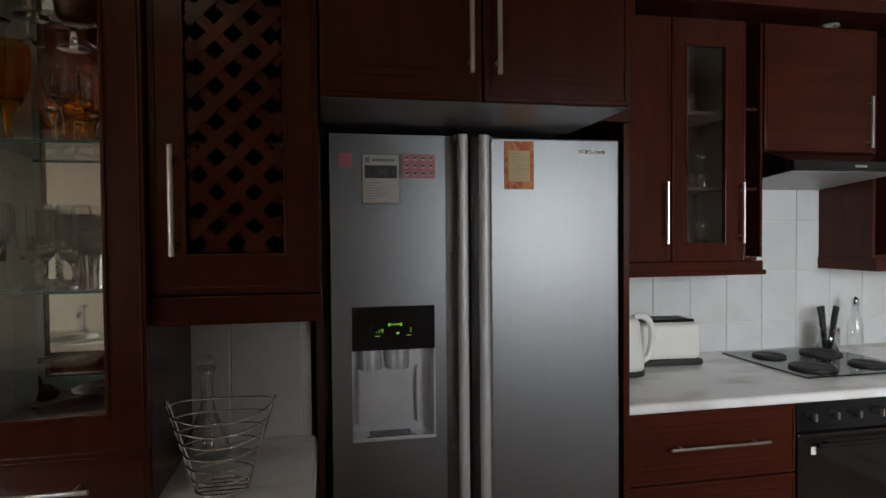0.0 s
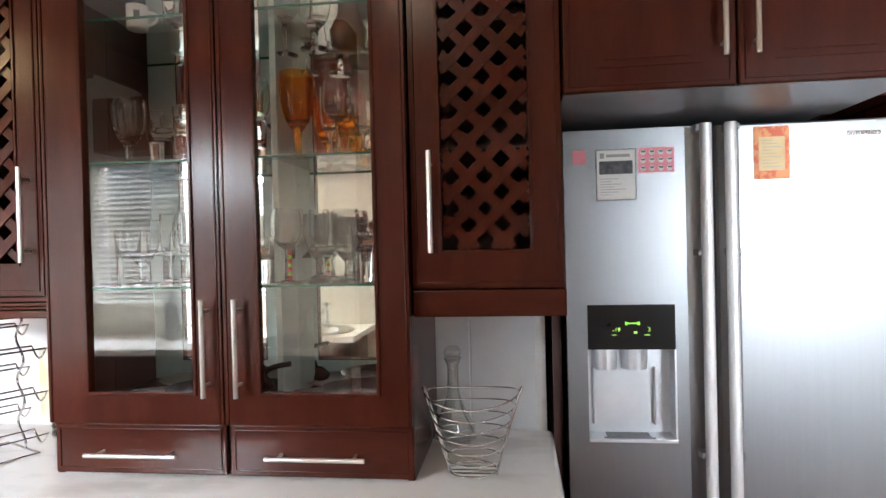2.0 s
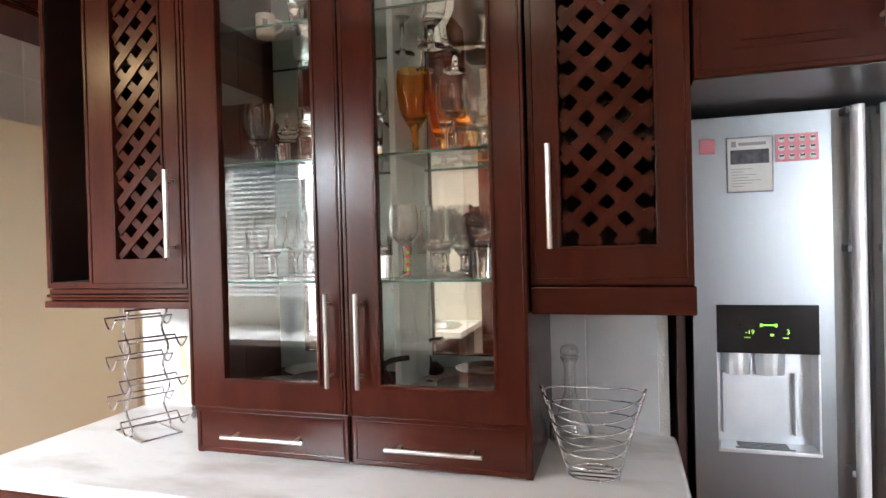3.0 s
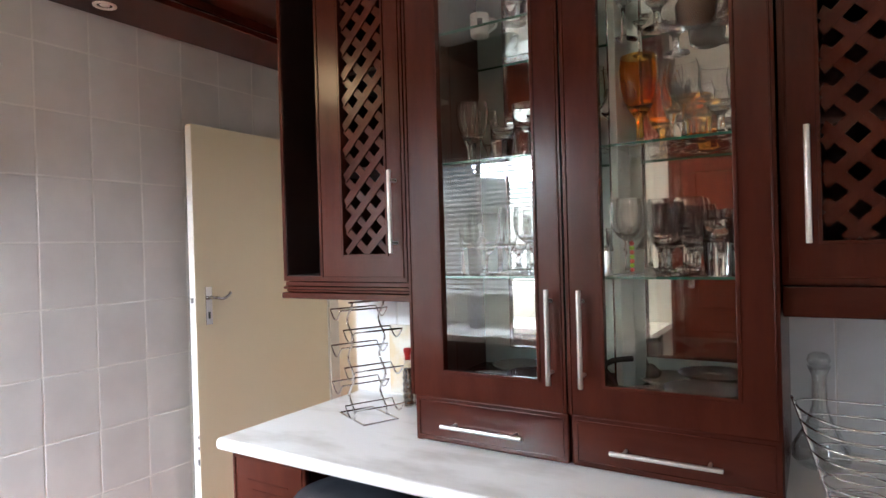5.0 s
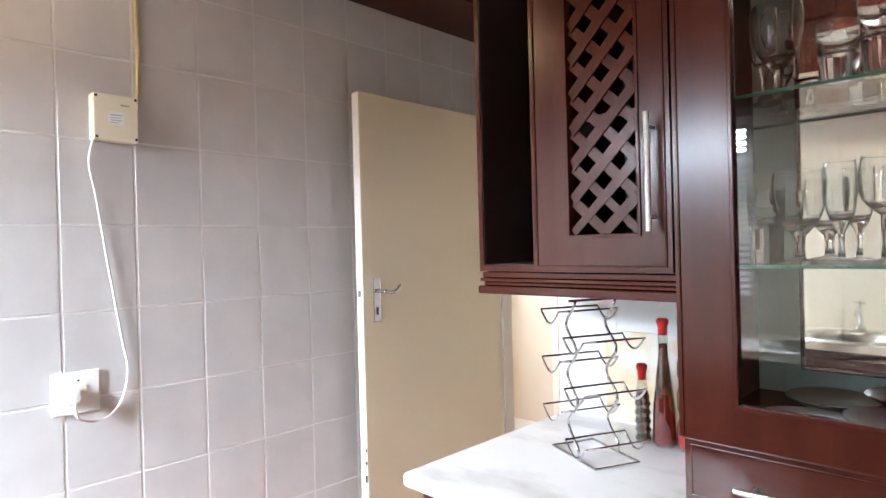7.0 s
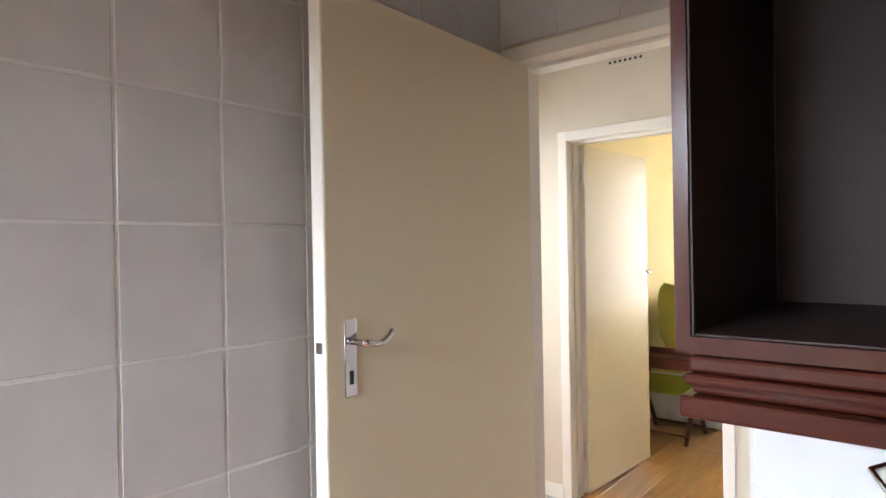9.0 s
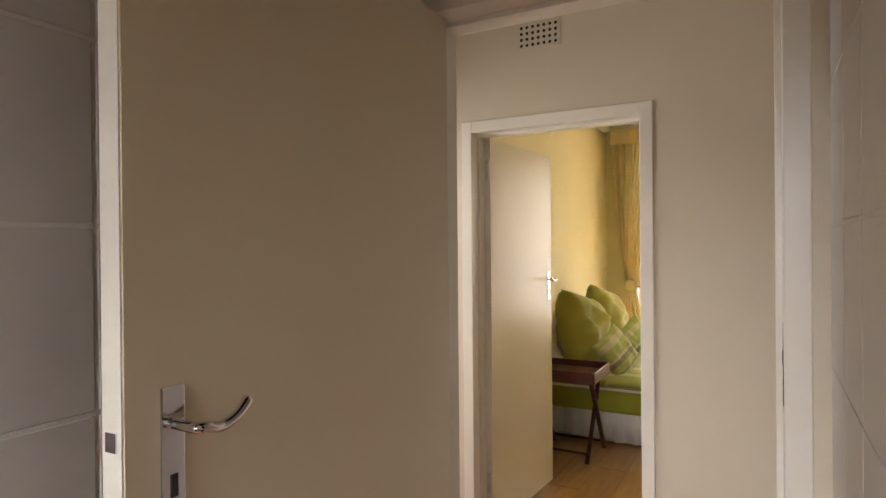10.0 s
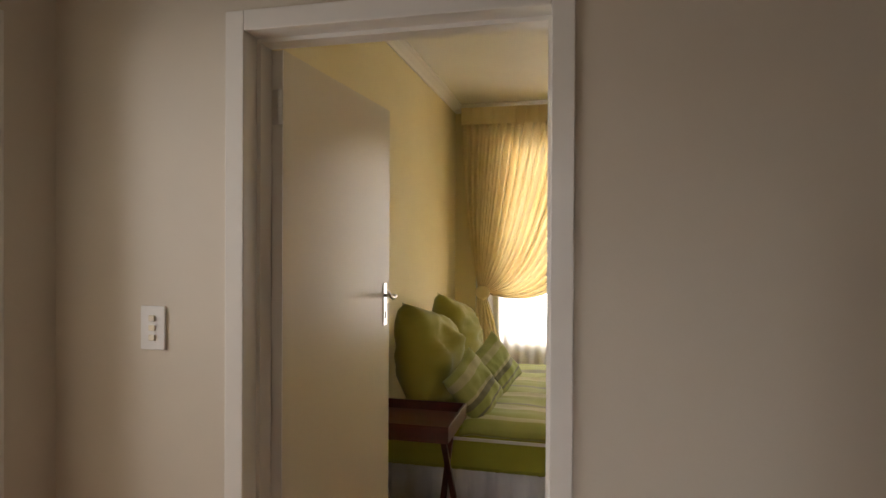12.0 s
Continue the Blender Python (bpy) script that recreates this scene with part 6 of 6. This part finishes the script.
for i in range(nu):
    for j in range(nv):
        bm.faces.new((grid[i][j], grid[i][j + 1], grid[i + 1][j + 1], grid[i + 1][j]))
part("drape", bm, CURTAIN, cu, smooth=True)
bm = bmesh.new()
grid = []
for i in range(61):
    u = i / 60
    row = []
    for j in range(17):
        v = j / 16
        w = 0.05 + 0.30 * v ** 0.8
        x = RX - 0.06 * (1 - v) - 0.13 * v + w * u * 1.15
        row.append(bm.verts.new((x, CY + 0.022 * math.sin(u * 2 * math.pi * 6) * (0.3 + 0.7 * v), RZ - 0.94 * v)))
    grid.append(row)
for i in range(60):
    for j in range(16):
        bm.faces.new((grid[i][j], grid[i][j + 1], grid[i + 1][j + 1], grid[i + 1][j]))
part("tail", bm, CURTAIN, cu, smooth=True)
bm = bmesh.new()
grid = []
for i in range(161):
    u = i / 160
    y = CY - 0.014 + 0.012 * abs(math.sin(u * math.pi * 15)) ** 0.5 * -1
    grid.append([bm.verts.new((CX + 1.5 * u, y, z)) for z in (CT + 0.03, CT - 0.02, CT - 0.10, CT - 0.125)])
for i in range(160):
    for j in range(3):
        bm.faces.new((grid[i][j], grid[i][j + 1], grid[i + 1][j + 1], grid[i + 1][j]))
part("heading", bm, CURTAIN, cu, "pleated heading tape", smooth=True)
ros = part("rosette", lathe(bmesh.new(), [(0.062, 0.0), (0.066, 0.012), (0.06, 0.024), (0.045, 0.03), (0.03, 0.026), (0.012, 0.031), (0.002, 0.032)], 28), CURTAIN, cu, "round fabric-covered rosette", smooth=True)
ros.matrix_world = pose(RX, CY - 0.05, RZ, 90)
part("rod", rod(bmesh.new(), (-0.52, CY, CT + 0.015), (2.6, CY, CT + 0.015), 0.010, 12), FRAME_WHITE, cu)
sh = thing("sheer_curtain", "white sheer curtain hanging in the bedroom window", "curtain")
bm = bmesh.new()
grid = []
for i in range(201):
    u = i / 200
    grid.append([bm.verts.new((-0.33 + 2.43 * u, 9.495 + 0.012 * math.sin(u * 2 * math.pi * 26), z)) for z in (2.66, 0.35)])
for i in range(200):
    bm.faces.new((grid[i][0], grid[i][1], grid[i + 1][1], grid[i + 1][0]))
part("drape", bm, SHEER, sh, smooth=True)
window("window_3", "white framed bedroom window behind sheer curtains", -0.06, 1.95, 0.62, 2.40, 9.56, 9.68, (0.62, 1.28), FRAME_WHITE)
t = tagged(new("trim"), "cream plaster cornice round the bedroom ceiling", "cornice", kind="structure")
bm = bmesh.new()
prof = [(0.0, 0.0), (0.0, -0.075), (0.012, -0.075), (0.022, -0.055), (0.05, -0.025), (0.07, -0.012), (0.07, 0.0)]
for side in (0, 1):
    a, b = [], []
    for d, z in prof:
        if side == 0:
            a.append(bm.verts.new((-0.537 + d, BW + 0.12, 2.785 + z))), b.append(bm.verts.new((-0.537 + d, 9.54 - d, 2.785 + z)))
        else:
            a.append(bm.verts.new((-0.537 + d, 9.54 - d, 2.785 + z))), b.append(bm.verts.new((3.8, 9.54 - d, 2.785 + z)))
    for k in range(len(prof) - 1):
        bm.faces.new((a[k], a[k + 1], b[k + 1], b[k]))
part("cornice", bm, CEILING_PAINT, t)
t = tagged(new("baseboard"), "low cream skirting boards", "skirting", kind="structure")
part("skirting", boxes((-0.85, -0.285, BW - 0.014, BW - 0.001, 0, 0.08), bevel=0.003), FRAME_WHITE, t)
part("skirting", boxes((-0.536, -0.522, BW + 0.2, 9.53, 0, 0.08), bevel=0.003), FRAME_WHITE, t)

# ---- tiles and planks ----


def shared(name, bm, mat):
    me = bpy.data.meshes.new(name)
    bmesh.ops.recalc_face_normals(bm, faces=bm.faces)
    bm.to_mesh(me)
    bm.free()
    me.materials.append(mat)
    return me


def lay(parent_name, name, me, spots):
    parent = bpy.data.objects[parent_name]
    for m in spots:
        o = new(name, me)
        o.parent = parent
        o.matrix_world = m


def tile_mesh(name, w, h, mat, d=0.006, bevel=0.0016):
    """A tile of width x and height z, its back on y = 0, its face at y = -d."""
    return shared(name, box(bmesh.new(), -w / 2, w / 2, -d, 0, -h / 2, h / 2, bevel=bevel, segments=1), mat)


PW, PH = 0.2065, 0.2535
grey = tile_mesh("grey_tile", PW - 0.0055, PH - 0.0055, GREY_TILE)
spots = []
for c in range(-9, 9):
    for r in range(-3, 7):
        y, z = 2.415 + PW * (c + 0.5), 0.753 + PH * (r + 0.5)
        if 1.30 < y < 4.02 and 0.1 < z < 2.5:
            spots.append(pose(TW - 0.006, y, z, 0, 0, 90))
lay("wall_west", "tile", grey, spots)
lay("wall_door", "tile", grey, [pose(TW + 0.11 + PW * (k + 0.5) - 0.10, DOOR_Y - 0.0001, 2.016 + PH * (r + 0.5) + 0.10, 0, 0, 0) for k in range(4) for r in range(2)])
lay("wall_nib", "tile", grey, [pose(1.165 + 0.0045, 4.045 - PW * (k + 0.5), 0.753 + PH * (r + 0.5), 0, 0, -90) for k in range(3) for r in range(-3, 7)])
white = tile_mesh("white_tile", 0.1965, 0.397, WHITE_TILE)
lay("wall_nib", "tile", white, [pose(1.170 + 0.1 + 0.2005 * k, 3.3652 + 0.004, 1.10, 0, 0, 0) for k in range(9)])
decor = tile_mesh("decor_tile", 0.33, 0.262, DECOR, 0.0075)
lay("wall_nib", "tile", decor, [pose(1.495, 3.3652 + 0.003, 1.034, 0, 0, 0)])
white2 = tile_mesh("white_tile_small", 0.197, 0.247, WHITE_TILE)
lay("wall_north", "tile", white2, [pose(3.1 + 0.2 * k, 4.2 - 0.0001, 0.915 + 0.25 * r, 0, 0, 0) for k in range(5, 17) for r in range(0, 4)])
floor_tile = shared("floor_tile", box(bmesh.new(), -0.148, 0.148, -0.148, 0.148, -0.012, 0, bevel=0.002, segments=1), TERRACOTTA)
lay("floor_passage", "tile", floor_tile, [Matrix.Translation((-0.8 + 0.3 * i, 4.31 + 0.3 * j - 0.005, -0.0004)) for i in range(13) for j in range(4)])
lay("floor_kitchen", "tile", floor_tile, [Matrix.Translation((0.42 + 0.3 * i, 0.72 + 0.3 * j, -0.0004)) for i in range(20) for j in range(12)])
plank_of = {}
for i in range(22):
    for j in range(-1, 4):
        y0 = 5.47 + 1.283 * j + 0.43 * (i % 3)
        y0, y1 = max(y0, 5.47), min(y0 + 1.28, 9.535)
        if y1 - y0 > 0.05:
            size = round(y1 - y0, 3)
            if size not in plank_of:
                plank_of[size] = shared("plank", box(bmesh.new(), -0.0955, 0.0955, -size / 2, size / 2, -0.008, 0, bevel=0.0012, segments=1), LAMINATE)
            lay("floor_bedroom", "plank", plank_of[size], [Matrix.Translation((-0.435 + 0.192 * i, (y0 + y1) / 2, -0.0004))])
